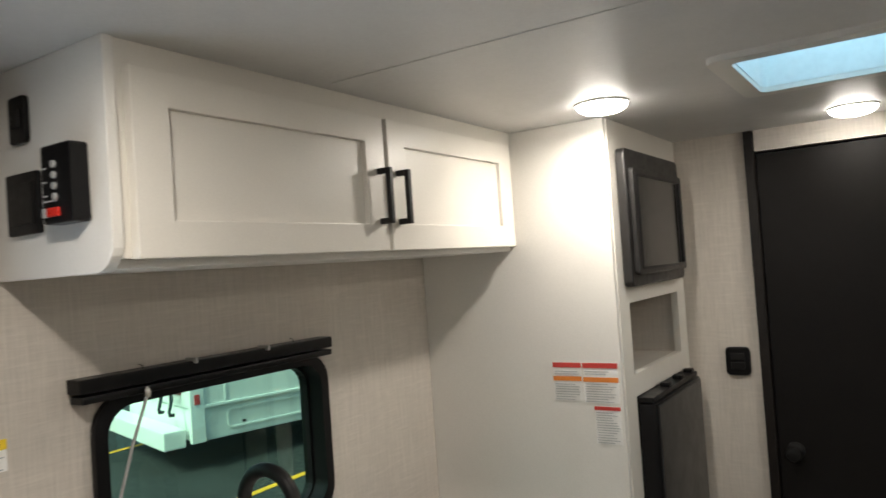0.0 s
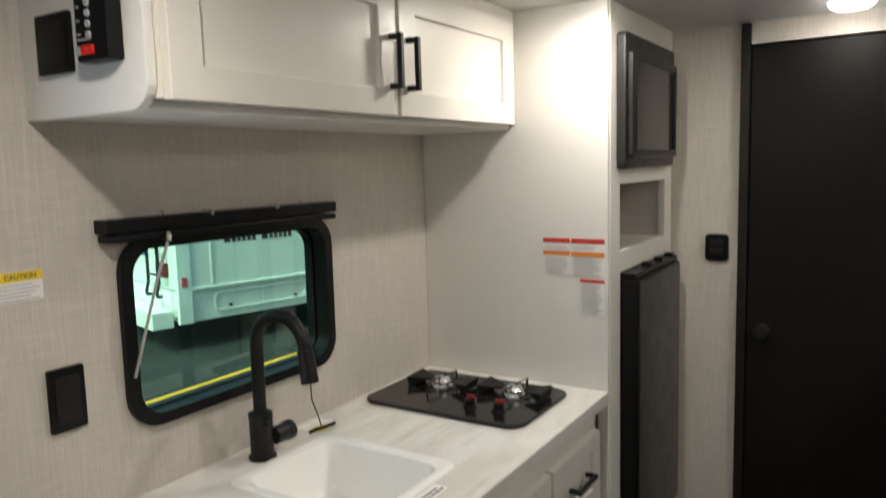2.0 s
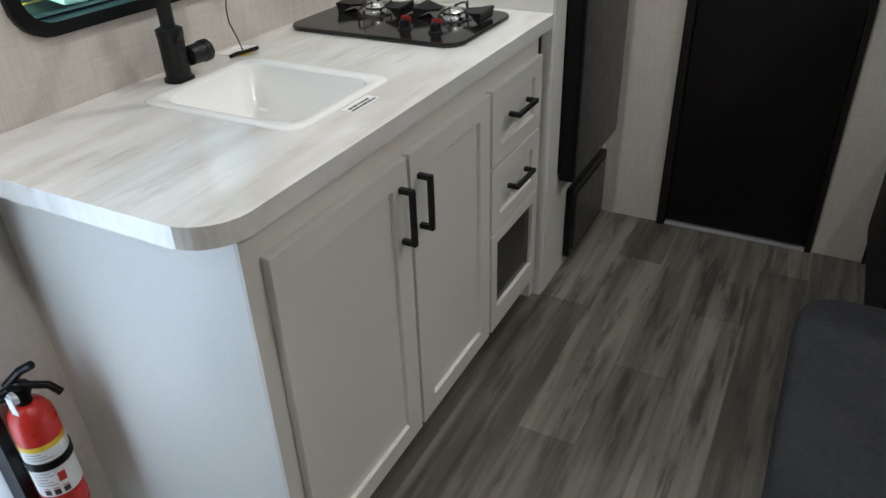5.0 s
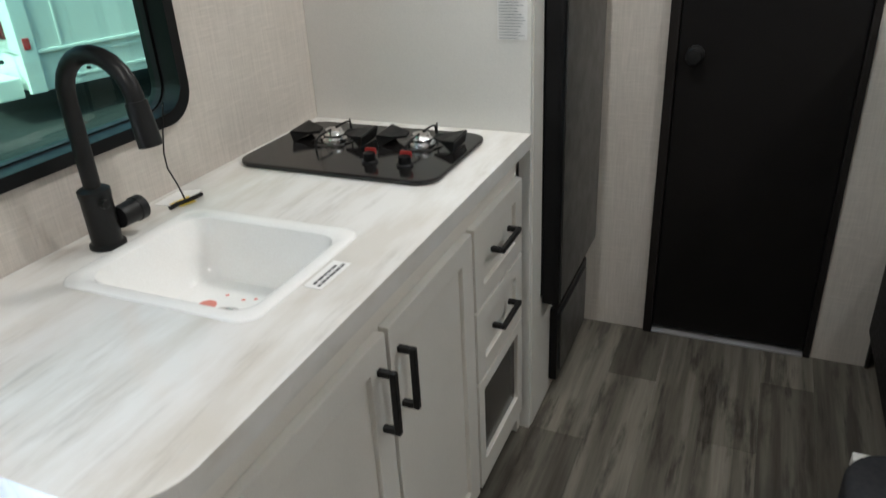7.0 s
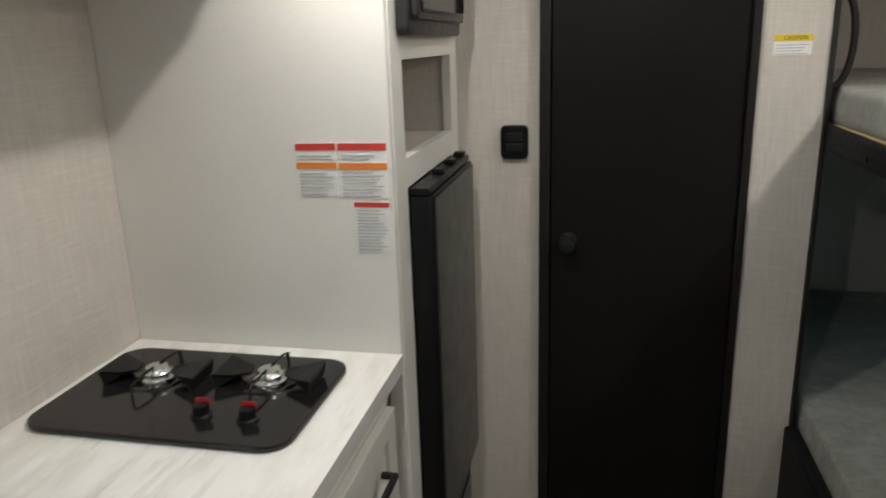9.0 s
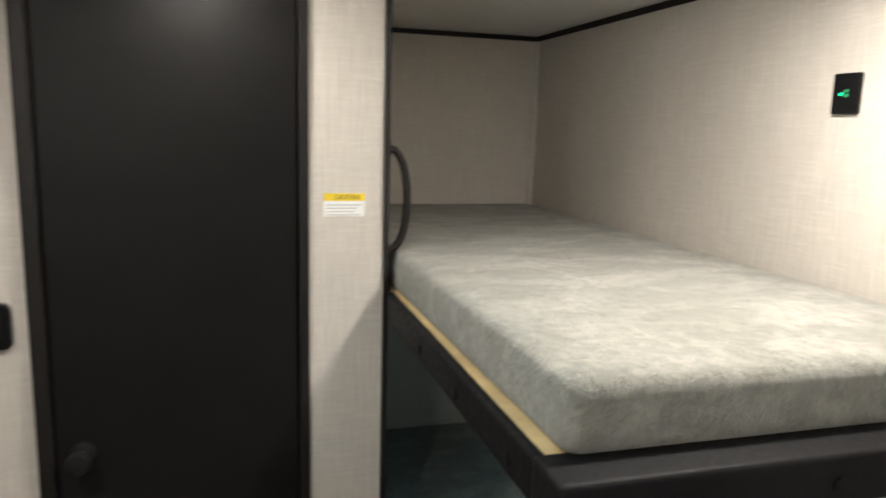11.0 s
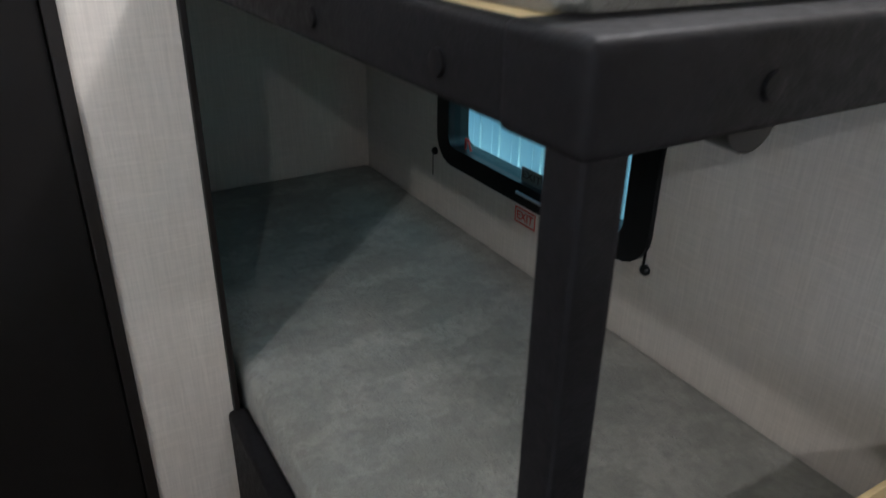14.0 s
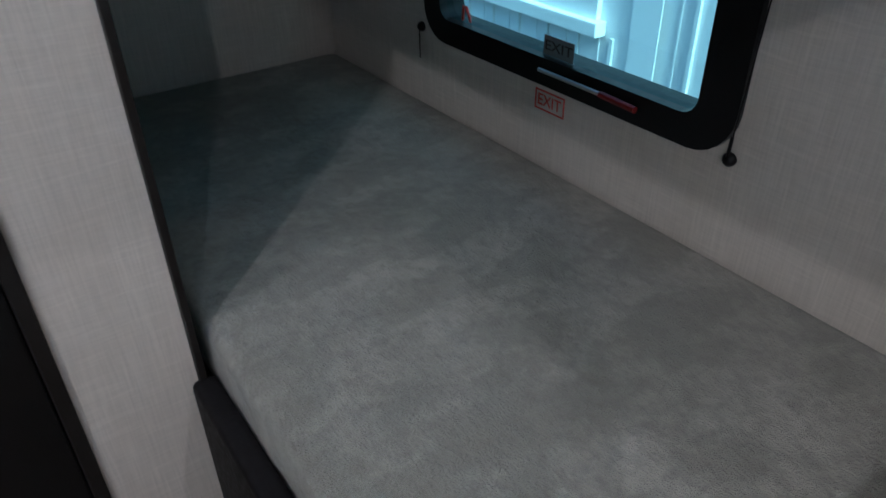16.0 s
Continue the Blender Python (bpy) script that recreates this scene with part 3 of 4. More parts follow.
for z0, z1 in ((0.604, 0.802), (0.412, 0.598)):
    d = shaker("drawer", XC + 0.003, 1.500, 1.822, z0, z1, base, 0.05)
    pull(d, XC + 0.003, 1.655, (z0 + z1) / 2 + 0.012, 0.125, False)
d = slab("vent_panel", "x", XC - 0.016, XC + 0.003, rect(1.500, 1.822, 0.096, 0.406), [rect(1.535, 1.787, 0.165, 0.375)], WHITE, base, 0.002)
box("dark_screen", XC - 0.015, XC - 0.008, 1.533, 1.789, 0.163, 0.377, MWGLASS, d, 0)
top = slab("countertop", "z", 0.864, 0.900, rounded(XL + 0.001, XC + 0.014, 0.588, 1.861, (0, 0, 0, 0.085), 10), [rounded(-0.900, -0.556, 0.937, 1.227, 0.03)], COUNTER)
tagged(top, "white marbled laminate countertop with rounded corner over the cabinet", "countertop")

sink = thing("sink", (-0.73, 1.08, 0.9), "white rectangular drop-in kitchen sink with steel drain", "sink")
sl = []
for inset, z, r in ((0.0, 0.9004, 0.035), (0.001, 0.9025, 0.035), (0.004, 0.904, 0.033), (0.022, 0.904, 0.03), (0.030, 0.899, 0.04), (0.034, 0.885, 0.045), (0.044, 0.815, 0.05), (0.060, 0.788, 0.05), (0.09, 0.781, 0.04)):
    sl.append([(u, v, z) for u, v in rounded(-0.916 + inset, -0.534 - inset, 0.918 + inset, 1.244 - inset, r, 6)])
loft("basin", sl, SINK, sink)
lathe("drain", (-0.735, 1.065, 0.7815), [(0.045, 0.0), (0.044, 0.003), (0.036, 0.004), (0.032, 0.001), (0.004, 0.0012)], STEEL, sink, "z", 28, False, True)
lathe("strainer", (-0.735, 1.065, 0.7827), [(0.033, 0.0), (0.030, 0.0015), (0.012, 0.001)], BLACK, sink, "z", 24)
lathe("stopper_stem", (-0.735, 1.065, 0.784), [(0.010, 0.0), (0.009, 0.006), (0.003, 0.008)], SILVERGREY, sink, "z", 16)
for k in range(8):
    a = math.pi * k / 4
    tube("strainer_bar", [(-0.735 + 0.011 * math.cos(a), 1.065 + 0.011 * math.sin(a), 0.7848), (-0.735 + 0.031 * math.cos(a), 1.065 + 0.031 * math.sin(a), 0.7848)], 0.0014, SILVERGREY, sink, 6)
st = slab("sticker", "z", 0.7814, 0.7819, rounded(-0.81, -0.775, 1.07, 1.12, 0.0165), [], paint("sticker_pink", (0.72, 0.25, 0.2), 0.5), sink)
for sx, sy in ((-0.78, 1.145), (-0.74, 1.14), (-0.72, 1.15), (-0.67, 1.14)):
    lathe("speck", (sx, sy, 0.7814), [(0.004, 0), (0.001, 0.0006)], st.data.materials[0], sink, "z", 8)
lab = thing("sink_label", (-0.51, 1.085, 0.9), "small white printed label on the countertop by the sink", "label")
box("paper", -0.528, -0.495, 1.040, 1.130, 0.9002, 0.9012, PAPER, lab, 0)
for k, (a, b) in enumerate(((1.050, 1.118), (1.046, 1.124))):
    y = a
    while y < b - 0.006:
        w = 0.006 + 0.009 * random.random()
        box("print", -0.517 + k * 0.010, -0.512 + k * 0.010, y, min(y + w, b), 0.9012, 0.9016, BLACKINK, lab, 0)
        y += w + 0.0025

fa = thing("faucet", (-0.945, 1.06, 0.9), "matt black gooseneck kitchen faucet with side lever", "faucet")
lathe("body", (-0.945, 1.06, 0.9), [(0.031, 0.0), (0.031, 0.006), (0.026, 0.009), (0.026, 0.09), (0.027, 0.092), (0.027, 0.105), (0.017, 0.110)], MATT, fa)
arc = [(-0.945, 1.06, 1.0), (-0.945, 1.06, 1.10), (-0.945, 1.06, 1.155)]
for i in range(1, 13):
    a = radians(180 - 15.5 * i)
    arc.append((-0.872 + 0.073 * math.cos(a), 1.06, 1.160 + 0.073 * math.sin(a)))
tube("neck", arc, 0.0145, MATT, fa, 16)
tube("spray_head", [(-0.800, 1.06, 1.165), (-0.795, 1.06, 1.13), (-0.790, 1.06, 1.095)], 0.017, MATT, fa, 16, 0.019)
lathe("valve", (-0.93, 1.083, 0.945), [(0.02, 0.0), (0.021, 0.035), (0.023, 0.037), (0.023, 0.052), (0.018, 0.055)], MATT, fa, "y", 20)
lathe("grip", (-0.922, 1.05, 0.985), [(0.007, 0.0), (0.008, 0.012), (0.004, 0.014)], MATT, fa, "x", 12)

ck = thing("cooktop", (-0.75, 1.635, 0.9), "black glass two-burner gas cooktop set in the counter", "cooktop")
slab("plate", "z", 0.9005, 0.911, rounded(-0.992, -0.502, 1.466, 1.800, 0.05), [], GLOSS, ck, 0.004)
for bx, by in ((-0.845, 1.665), (-0.625, 1.685)):
    lathe("burner", (bx, by, 0.911), [(0.033, 0.0), (0.032, 0.007), (0.025, 0.009), (0.026, 0.017), (0.022, 0.020), (0.02, 0.027), (0.003, 0.028)], STEEL, ck, "z", 24)
    for side in (-1, 1):
        g = bmesh.new()
        rim = [(0.034, 0.010, 0.022), (0.060, 0.026, 0.022), (0.094, 0.040, 0.027), (0.097, 0.040, 0.024), (0.092, 0.038, 0.0), (0.087, 0.038, 0.0), (0.060, 0.022, 0.015), (0.034, 0.007, 0.016)]
        lo = [g.verts.new((bx + side * r, by - hw, 0.911 + h)) for r, hw, h in rim]
        hi = [g.verts.new((bx + side * r, by + hw, 0.911 + h + 0.004)) for r, hw, h in rim]
        g.faces.new(lo)
        g.faces.new(hi[::-1])
        for i in range(len(rim)):
            j = (i + 1) % len(rim)
            g.faces.new((lo[i], hi[i], hi[j], lo[j]))
        finish("grate_wing", g, MATT, ck)
        tube("grate_prong", [(bx, by + side * 0.012, 0.940), (bx, by + side * 0.06, 0.938), (bx, by + side * 0.078, 0.934), (bx, by + side * 0.082, 0.912)], 0.0025, MATT, ck, 6)
    tube("igniter", [(bx + 0.02, by + 0.045, 0.911), (bx + 0.02, by + 0.045, 0.952)], 0.0018, MATT, ck, 6)
    lathe("tray", (bx, by, 0.9112), [(0.055, 0.0), (0.052, 0.002), (0.036, 0.001)], GLOSS, ck, "z", 24, False, False)
for kx in (-0.685, -0.60):
    lathe("knob", (kx, 1.545, 0.911), [(0.019, 0.0), (0.018, 0.004), (0.014, 0.006), (0.013, 0.022), (0.004, 0.024)], BLACK, ck, "z", 20)
    slab("tag", "y", 1.552, 1.554, rounded(kx - 0.014, kx + 0.014, 0.926, 0.942, 0.005), [], TAGRED, ck)
    box("tag_stem", kx - 0.004, kx + 0.004, 1.5522, 1.5538, 0.915, 0.9262, TAGRED, ck, 0)

tg = thing("stopper_tag", (-0.95, 1.27, 0.9), "sink stopper cord with a white and yellow paper tag", "tag")
cord = [(-1.002, 1.312, 1.085), (-1.006, 1.300, 1.03), (-0.998, 1.282, 0.99), (-0.985, 1.27, 0.965), (-0.965, 1.268, 0.93), (-0.95, 1.262, 0.906)]
tube("cord", cord, 0.0016, BLACK, tg, 6)
tube("toggle", [(-0.945, 1.215, 0.906), (-0.945, 1.235, 0.907), (-0.94, 1.255, 0.906), (-0.935, 1.295, 0.906)], 0.0045, BLACK, tg, 8)
slab("paper", "z", 0.9006, 0.9016, [(-1.0, 1.23), (-0.945, 1.235), (-0.93, 1.27), (-0.965, 1.325), (-1.005, 1.30)], [], PAPER, tg)
slab("stamp", "z", 0.9018, 0.9023, [(-0.968, 1.238), (-0.938, 1.238), (-0.928, 1.268), (-0.962, 1.285)], [], YELLOW, tg)

# ---- left window ----
w1 = thing("window_1", (XL, 1.09, 1.02), "black rounded-corner window over the counter with tinted glass", "window", "", "structure")
slab("frame", "x", XL - 0.052, XL + 0.014, rounded(0.786, 1.397, 1.034, 1.422, 0.07), [rounded(0.812, 1.372, 1.058, 1.397, 0.055)], BLACK, w1, 0.0, True)
slab("inner_lip", "x", XL - 0.056, XL - 0.030, rounded(0.806, 1.374, 1.051, 1.399, 0.055), [rounded(0.815, 1.366, 1.061, 1.390, 0.050)], BLACK, w1)
g = slab("pane", "x", XL - 0.046, XL - 0.043, rounded(0.811, 1.369, 1.058, 1.394, 0.05), [], PANE, w1)
g.visible_shadow = False
va = thing("window_blind", (XL, 1.06, 1.42), "rolled black window blind above the kitchen window", "blind")
box("headrail", XL, XL + 0.045, 0.748, 1.386, 1.434, 1.460, BLACK, va, 0.003)
box("bottom_rail", XL + 0.005, XL + 0.045, 0.750, 1.384, 1.416, 1.430, BLACK, va, 0.004)
for cy in (0.98, 1.17):
    box("clip", XL + 0.02, XL + 0.053, cy, cy + 0.006, 1.455, 1.466, SILVERGREY, va, 0.001)
for cy in (0.88, 1.27):
    tube("wire", [(XL + 0.03, cy, 1.458), (XL + 0.033, cy - 0.004, 1.467), (XL + 0.03, cy - 0.010, 1.470)], 0.0010, BLACK, va, 6)
ro = thing("blind_rod", (-0.985, 0.865, 1.15), "clear plastic blind wand hanging by the window", "rod")
tube("wand", [(-0.965, 0.868, 1.415), (-0.975, 0.84, 1.33), (-0.99, 0.79, 1.152)], 0.003, SILVERGREY, ro, 8)
lathe("hook", (-0.965, 0.868, 1.41), [(0.006, 0.0), (0.007, 0.012), (0.003, 0.02)], STEEL, ro, "z", 10)
p = thing("outlet", (XL, 0.668, 1.084), "black double power outlet on the wall above the counter", "outlet")
slab("plate", "x", XL + 0.0005, XL + 0.008, rounded(0.634, 0.702, 1.083, 1.201, 0.005), [], BLACK, p, 0.002)
slab("inset", "x", XL + 0.0082, XL + 0.0095, rounded(0.645, 0.691, 1.100, 1.184, 0.003), [], MATT, p, 0.001)

# ---- entry door ----
en = thing("door_2", (XL, 0.15, 0), "black-framed entry door with a bright frosted pane", "door", "", "structure")
slab("frame", "x", XL - 0.052, XL + 0.012, rounded(-0.22, 0.510, 0.0, 1.85, 0.04), [rounded(-0.155, 0.487, 0.06, 1.78, 0.05)], BLACK, en)
slab("pane", "x", XL - 0.045, XL - 0.040, rounded(-0.16, 0.491, 0.055, 1.785, 0.05), [], FROST, en)
va = thing("door_valance", (XL, 0.15, 1.7), "black padded valance above the entry door", "valance")
box("pad", XL + 0.013, XL + 0.04, -0.25, 0.556, 1.702, 1.948, VINYL, va, 0.006, 3)
lathe("button", (XL + 0.04, 0.545, 1.735), [(0.009, 0), (0.008, 0.004), (0.002, 0.005)], BLACK, va, "x", 14)
tagged(box("trim_door", XL + 0.0005, XL + 0.006, 0.5105, 0.529, 0, 1.70, WALL, None, 0.001), "narrow wallpaper strip beside the entry door", "trim", "", "structure")

# ---- fire extinguisher ----
EX, EY, EZ = -0.962, 0.540, 0.15
fx = thing("fire_extinguisher", (EX, EY, EZ), "red fire extinguisher with white label and black strap", "extinguisher")
lathe("cylinder", (EX, EY, EZ), [(0.036, 0.0), (0.042, 0.006), (0.042, 0.235), (0.039, 0.258), (0.030, 0.275), (0.016, 0.283)], RED, fx, "z", 32)
lathe("label", (EX, EY, EZ), [(0.0425, 0.065), (0.0425, 0.20)], PAPER, fx, "z", 32, False, False)
lathe("band", (EX, EY, EZ), [(0.0428, 0.188), (0.0428, 0.20)], YELLOW, fx, "z", 32, False, False)
lathe("strap", (EX, EY, EZ), [(0.043, 0.138), (0.0455, 0.139), (0.0455, 0.157), (0.043, 0.158)], BLACK, fx, "z", 32, False, False)
def curved_print(nm, a0, a1, z0, z1, mat):
    """A patch of print wrapped on the cylinder between two bearings."""
    loops = []
    for z in (z0, z1):
        loops.append([(EX + 0.0431 * math.cos(radians(a0 + (a1 - a0) * k / 6)), EY + 0.0431 * math.sin(radians(a0 + (a1 - a0) * k / 6)), EZ + z) for k in range(7)])
    bm = bmesh.new()
    lo, hi = [[bm.verts.new(q) for q in loop] for loop in loops]
    for k in range(6):
        bm.faces.new((lo[k], lo[k + 1], hi[k + 1], hi[k]))
    return finish(nm, bm, mat, fx)


for a in (-62, -38, -14):
    curved_print("pictogram", a - 8, a + 8, 0.070, 0.084, BLACKINK)
    curved_print("pictogram_mark", a - 8, a + 8, 0.087, 0.089, LABELRED)
for k in range(5):
    curved_print("print", -85, -30 - 9 * (k % 3), 0.096 + k * 0.008, 0.099 + k * 0.008, INK)
for k in range(3):
    curved_print("print", -82, -15 - 12 * k, 0.166 + k * 0.007, 0.169 + k * 0.007, INK)
curved_print("emblem", -24, -4, 0.100, 0.124, LABELRED)
lathe("valve", (EX, EY, EZ + 0.283), [(0.015, 0.0), (0.015, 0.02), (0.019, 0.022), (0.019, 0.04), (0.01, 0.045)], BLACK, fx, "z", 20)
tube("handle", [(EX - 0.03, EY - 0.025, EZ + 0.305), (EX + 0.0, EY, EZ + 0.325), (EX + 0.045, EY + 0.03, EZ + 0.318), (EX + 0.06, EY + 0.04, EZ + 0.298)], 0.008, BLACK, fx, 10)
tube("lever", [(EX - 0.02, EY - 0.01, EZ + 0.322), (EX + 0.01, EY + 0.008, EZ + 0.355), (EX + 0.035, EY + 0.02, EZ + 0.37)], 0.0085, BLACK, fx, 10)
tube("nozzle", [(EX + 0.0, EY - 0.01, EZ + 0.305), (EX - 0.03, EY - 0.04, EZ + 0.30)], 0.008, BLACK, fx, 10, 0.006)
lathe("gauge", (EX + 0.012, EY - 0.018, EZ + 0.312), [(0.013, 0.0), (0.013, -0.008), (0.004, -0.009)], SILVERGREY, fx, "y", 18)
slab("tag", "y", EY - 0.034, EY - 0.033, [(EX + 0.013, EZ + 0.285), (EX + 0.034, EZ + 0.288), (EX + 0.03, EZ + 0.325), (EX + 0.012, EZ + 0.325)], [], PAPER, fx)
box("bracket", XL + 0.001, EX - 0.03, EY - 0.02, EY + 0.02, EZ - 0.0, EZ + 0.2, BLACK, fx, 0.002)

# ---- bunks ----
RX, RY = 0.505, 1.614
bu = thing("upper_bunk", (0.87, 2.57, 1.17), "upper bunk frame with black padded vinyl rails and plywood deck", "bunk bed")
box("deck", 0.515, XR - 0.002, 1.688, YR - 0.002, 1.240, 1.2815, PINE, bu, 0.002)
box("underside", 0.520, XR - 0.002, 1.694, YR - 0.002, 1.228, 1.2395, VINYL, bu, 0.001)
box("front_rail", RX, XR - 0.002, RY, RY + 0.080, 1.219, 1.284, VINYL, bu, 0.009, 4)
box("side_rail", RX, RX + 0.020, RY + 0.070, YB - 0.002, 1.222, 1.283, VINYL, bu, 0.009, 4)
for bx in (0.645, 0.86, 1.06):
    lathe("tuft", (bx, RY, 1.247), [(0.010, 0.002), (0.009, -0.003), (0.003, -0.004)], VINYL, bu, "y", 14)
for by in (1.76, 1.98, 2.2):
    lathe("tuft", (RX, by, 1.247), [(0.010, 0.002), (0.009, -0.003), (0.003, -0.004)], VINYL, bu, "x", 14)
box("post", RX + 0.002, RX + 0.037, RY + 0.002, RY + 0.037, 0.002, 1.225, VINYL, bu, 0.006, 3)
lathe("latch", (0.66, RY + 0.03, 1.222), [(0.024, -0.012), (0.024, 0.012)], BLACK, bu, "y", 20)


def mattress(name, x0, x1, y0, y1, z0, z1, label, bumps, skew):
    """A soft block with rounded edges, a piped seam and a slightly sagging top."""
    bm = bmesh.new()
    r = 0.024
    nx, ny = 28, 64
    loops = []
    for inset, z in ((0.010, z0), (0.002, z0 + 0.008), (0.0, z0 + 0.02), (0.0, z1 - r), (0.003, z1 - r * 0.5), (0.009, z1 - r * 0.18), (0.02, z1 - r * 0.03), (0.04, z1)):
        loops.append((inset, z))
    rows = []
    for inset, z in loops:
        pts = rounded(x0 + inset, x1 - inset, y0 + inset, y1 - inset, 0.02, 5)
        dense = []
        for i, (a, b) in enumerate(zip(pts, pts[1:] + pts[:1])):
            k = max(1, int(math.dist(a, b) / 0.05))
            dense += [(a[0] + (b[0] - a[0]) * j / k, a[1] + (b[1] - a[1]) * j / k) for j in range(k)]
        rows.append([(u, v, z) for u, v in dense])
    k = min(len(q) for q in rows)
    if any(len(q) != k for q in rows):
        rows = [[(u, v, z) for u, v in rounded(x0 + i, x1 - i, y0 + i, y1 - i, 0.02, 8)] for i, z in loops]
        k = len(rows[0])
    vs = [[bm.verts.new(q) for q in row] for row in rows]
    for a, b in zip(vs, vs[1:]):
        for i in range(k):
            bm.faces.new((a[i], a[(i + 1) % k], b[(i + 1) % k], b[i]))
    bm.faces.new(vs[0][::-1])
    bm.faces.new(vs[-1])
    for v in bm.verts:
        n3 = noise.noise((v.co.x * 6, v.co.y * 6, v.co.z * 20 + bumps))
        v.co += Vector((0.0015, 0.0015, 0.002)) * n3
        if v.co.x < (x0 + x1) / 2:
            v.co.x -= skew * min(v.co.y - y0, 0.85)
    ob = finish(name, bm, PLUSH, None, None, True)
    return tagged(ob, label, "mattress", "bunk mattresses")


mattress("mattress", 0.536, XR - 0.004, 1.672, YR - 0.006, 1.2818, 1.372, "grey plush mattress on the upper bunk's plywood deck", 3, 0.028)
mattress("mattress", 0.525, XR - 0.004, 1.690, YR - 0.006, 0.40, 0.530, "grey plush mattress on the lower bunk", 11, 0.0)
lb = thing("lower_bunk", (0.87, 2.57, 0), "lower bunk box with black padded side rail", "bunk bed")
box("base", 0.530, XR - 0.002, 1.700, YR - 0.002, 0.002, 0.398, GREYCLOTH, lb, 0.003)
box("side_rail", 0.484, 0.522, 1.690, YB - 0.002, 0.13, 0.455, VINYL, lb, 0.014, 4)
ha = thing("grab_handle", (0.508, 2.53, 1.37), "dark brown curved grab handle on the partition's edge", "handle")
hp = []
for i in range(13):
    a = radians(-90 + 15 * i)
    hp.append((0.508 + 0.046 * math.cos(a) ** 0.8 if 0 < i < 12 else 0.508, 2.532, 1.483 + 0.112 * math.sin(a)))
tube("grip", hp, 0.0085, TRIM, ha, 12)
for z in (1.371, 1.595):
    box("foot", 0.5082, 0.514, 2.52, 2.545, z - 0.018, z + 0.018, TRIM, ha, 0.002)
p = thing("usb_plate", (XR, 2.065, 1.685), "black charging plate with a green light on the bunk wall", "outlet")
slab("plate", "x", XR - 0.008, XR - 0.0005, rounded(2.035, 2.095, 1.685, 1.758, 0.004), [], BLACK, p, 0.002)
box("light", XR - 0.0092, XR - 0.0081, 2.071, 2.077, 1.719, 1.723, LED_G, p, 0)
for z in (1.7155, 1.7235):
    box("socket", XR - 0.0092, XR - 0.0081, 2.058, 2.068, z, z + 0.0055, paint("socket_green", (0.03, 0.25, 0.1), 0.4), p, 0)

# right window
w2 = thing("window_2", (XR, 2.61, 0.69), "black rounded-corner exit window beside the lower bunk", "window", "", "structure")
slab("frame", "x", XR - 0.012, XR + 0.052, rounded(2.215, 3.012, 0.690, 1.138, 0.075), [rounded(2.284, 2.952, 0.742, 1.09, 0.03)], BLACK, w2, 0.0, True)
g = slab("pane", "x", XR + 0.006, XR + 0.009, rounded(2.279, 2.957, 0.737, 1.089, 0.03), [], PANE_R, w2)
g.visible_shadow = False
tube("latch_bar", [(XR - 0.02, 2.625, 0.722), (XR - 0.02, 2.47, 0.722)], 0.004, SILVERGREY, w2, 8)
tube("latch_grip", [(XR - 0.02, 2.47, 0.722), (XR - 0.022, 2.39, 0.720)], 0.006, DARKRED, w2, 8)
tube("latch_loop", [(XR + 0.01, 2.90, 0.745), (XR + 0.008, 2.893, 0.775), (XR + 0.008, 2.883, 0.775), (XR + 0.01, 2.872, 0.745)], 0.003, RED, w2, 8)
ex = thing("exit_sticker", (XR, 2.609, 0.637), "clear sticker with dark red word EXIT under the window", "label")
slab("border", "x", XR - 0.0015, XR - 0.0005, rect(2.570, 2.650, 0.636, 0.676), [rect(2.573, 2.647, 0.639, 0.673)], LABELRED, ex)
words("lettering", "EXIT", 0.032, Matrix.Translation((XR - 0.0022, 2.610, 0.656)) @ pose(0, 0, 0, 90, 0, -90), LABELRED, ex, 0.062)
ex = thing("exit_plate", (XR + 0.003, 2.6, 0.743), "grey sticker with the word EXIT on the window glass", "label")
box("sheet", XR + 0.003, XR + 0.0045, 2.562, 2.640, 0.743, 0.779, paint("sticker_grey", (0.16, 0.2, 0.21), 0.5), ex, 0)
words("lettering", "EXIT", 0.026, Matrix.Translation((XR + 0.0022, 2.6005, 0.761)) @ pose(0, 0, 0, 90, 0, -90), BLACKINK, ex, 0.07)
for ky, kz in ((3.036, 0.702), (2.218, 0.695)):
    lathe("anchor", (XR - 0.0005, ky, kz), [(0.011, 0.0), (0.011, -0.006), (0.006, -0.012), (0.002, -0.013)], BLACK, w2, "x", 16)
tube("cord", [(XR - 0.01, 2.218, 0.695), (XR - 0.012, 2.215, 0.735), (XR - 0.012, 2.195, 1.15)], 0.0013, BLACK, w2, 6)
tube("sleeve", [(XR - 0.01, 2.218, 0.701), (XR - 0.012, 2.216, 0.735)], 0.003, BLACK, w2, 6)
tube("cord", [(XR - 0.01, 3.036, 0.702), (XR - 0.010, 3.036, 0.632)], 0.0013, BLACK, w2, 6)

# ---- dinette ----
dn = thing("dinette_bench", (0.78, 0.9, 0), "dark grey upholstered dinette bench with rounded cushion", "bench")
box("base", 0.345, XR - 0.002, 0.2, 1.62, 0.002, 0.355, BOARD, dn, 0.003)
slab("cushion", "z", 0.357, 0.465, rounded(0.30, XR - 0.004, 0.16, 1.50, 0.09, 8), [], GREYCLOTH, dn, 0.02, True, 4)
box("backrest", 0.62, XR - 0.004, 1.50, 1.640, 0.36, 0.690, GREYCLOTH, dn, 0.02, 4)
box("back_board", 0.60, XR - 0.003, 1.641, 1.649, 0.002, 0.705, PINE, dn, 0.002)

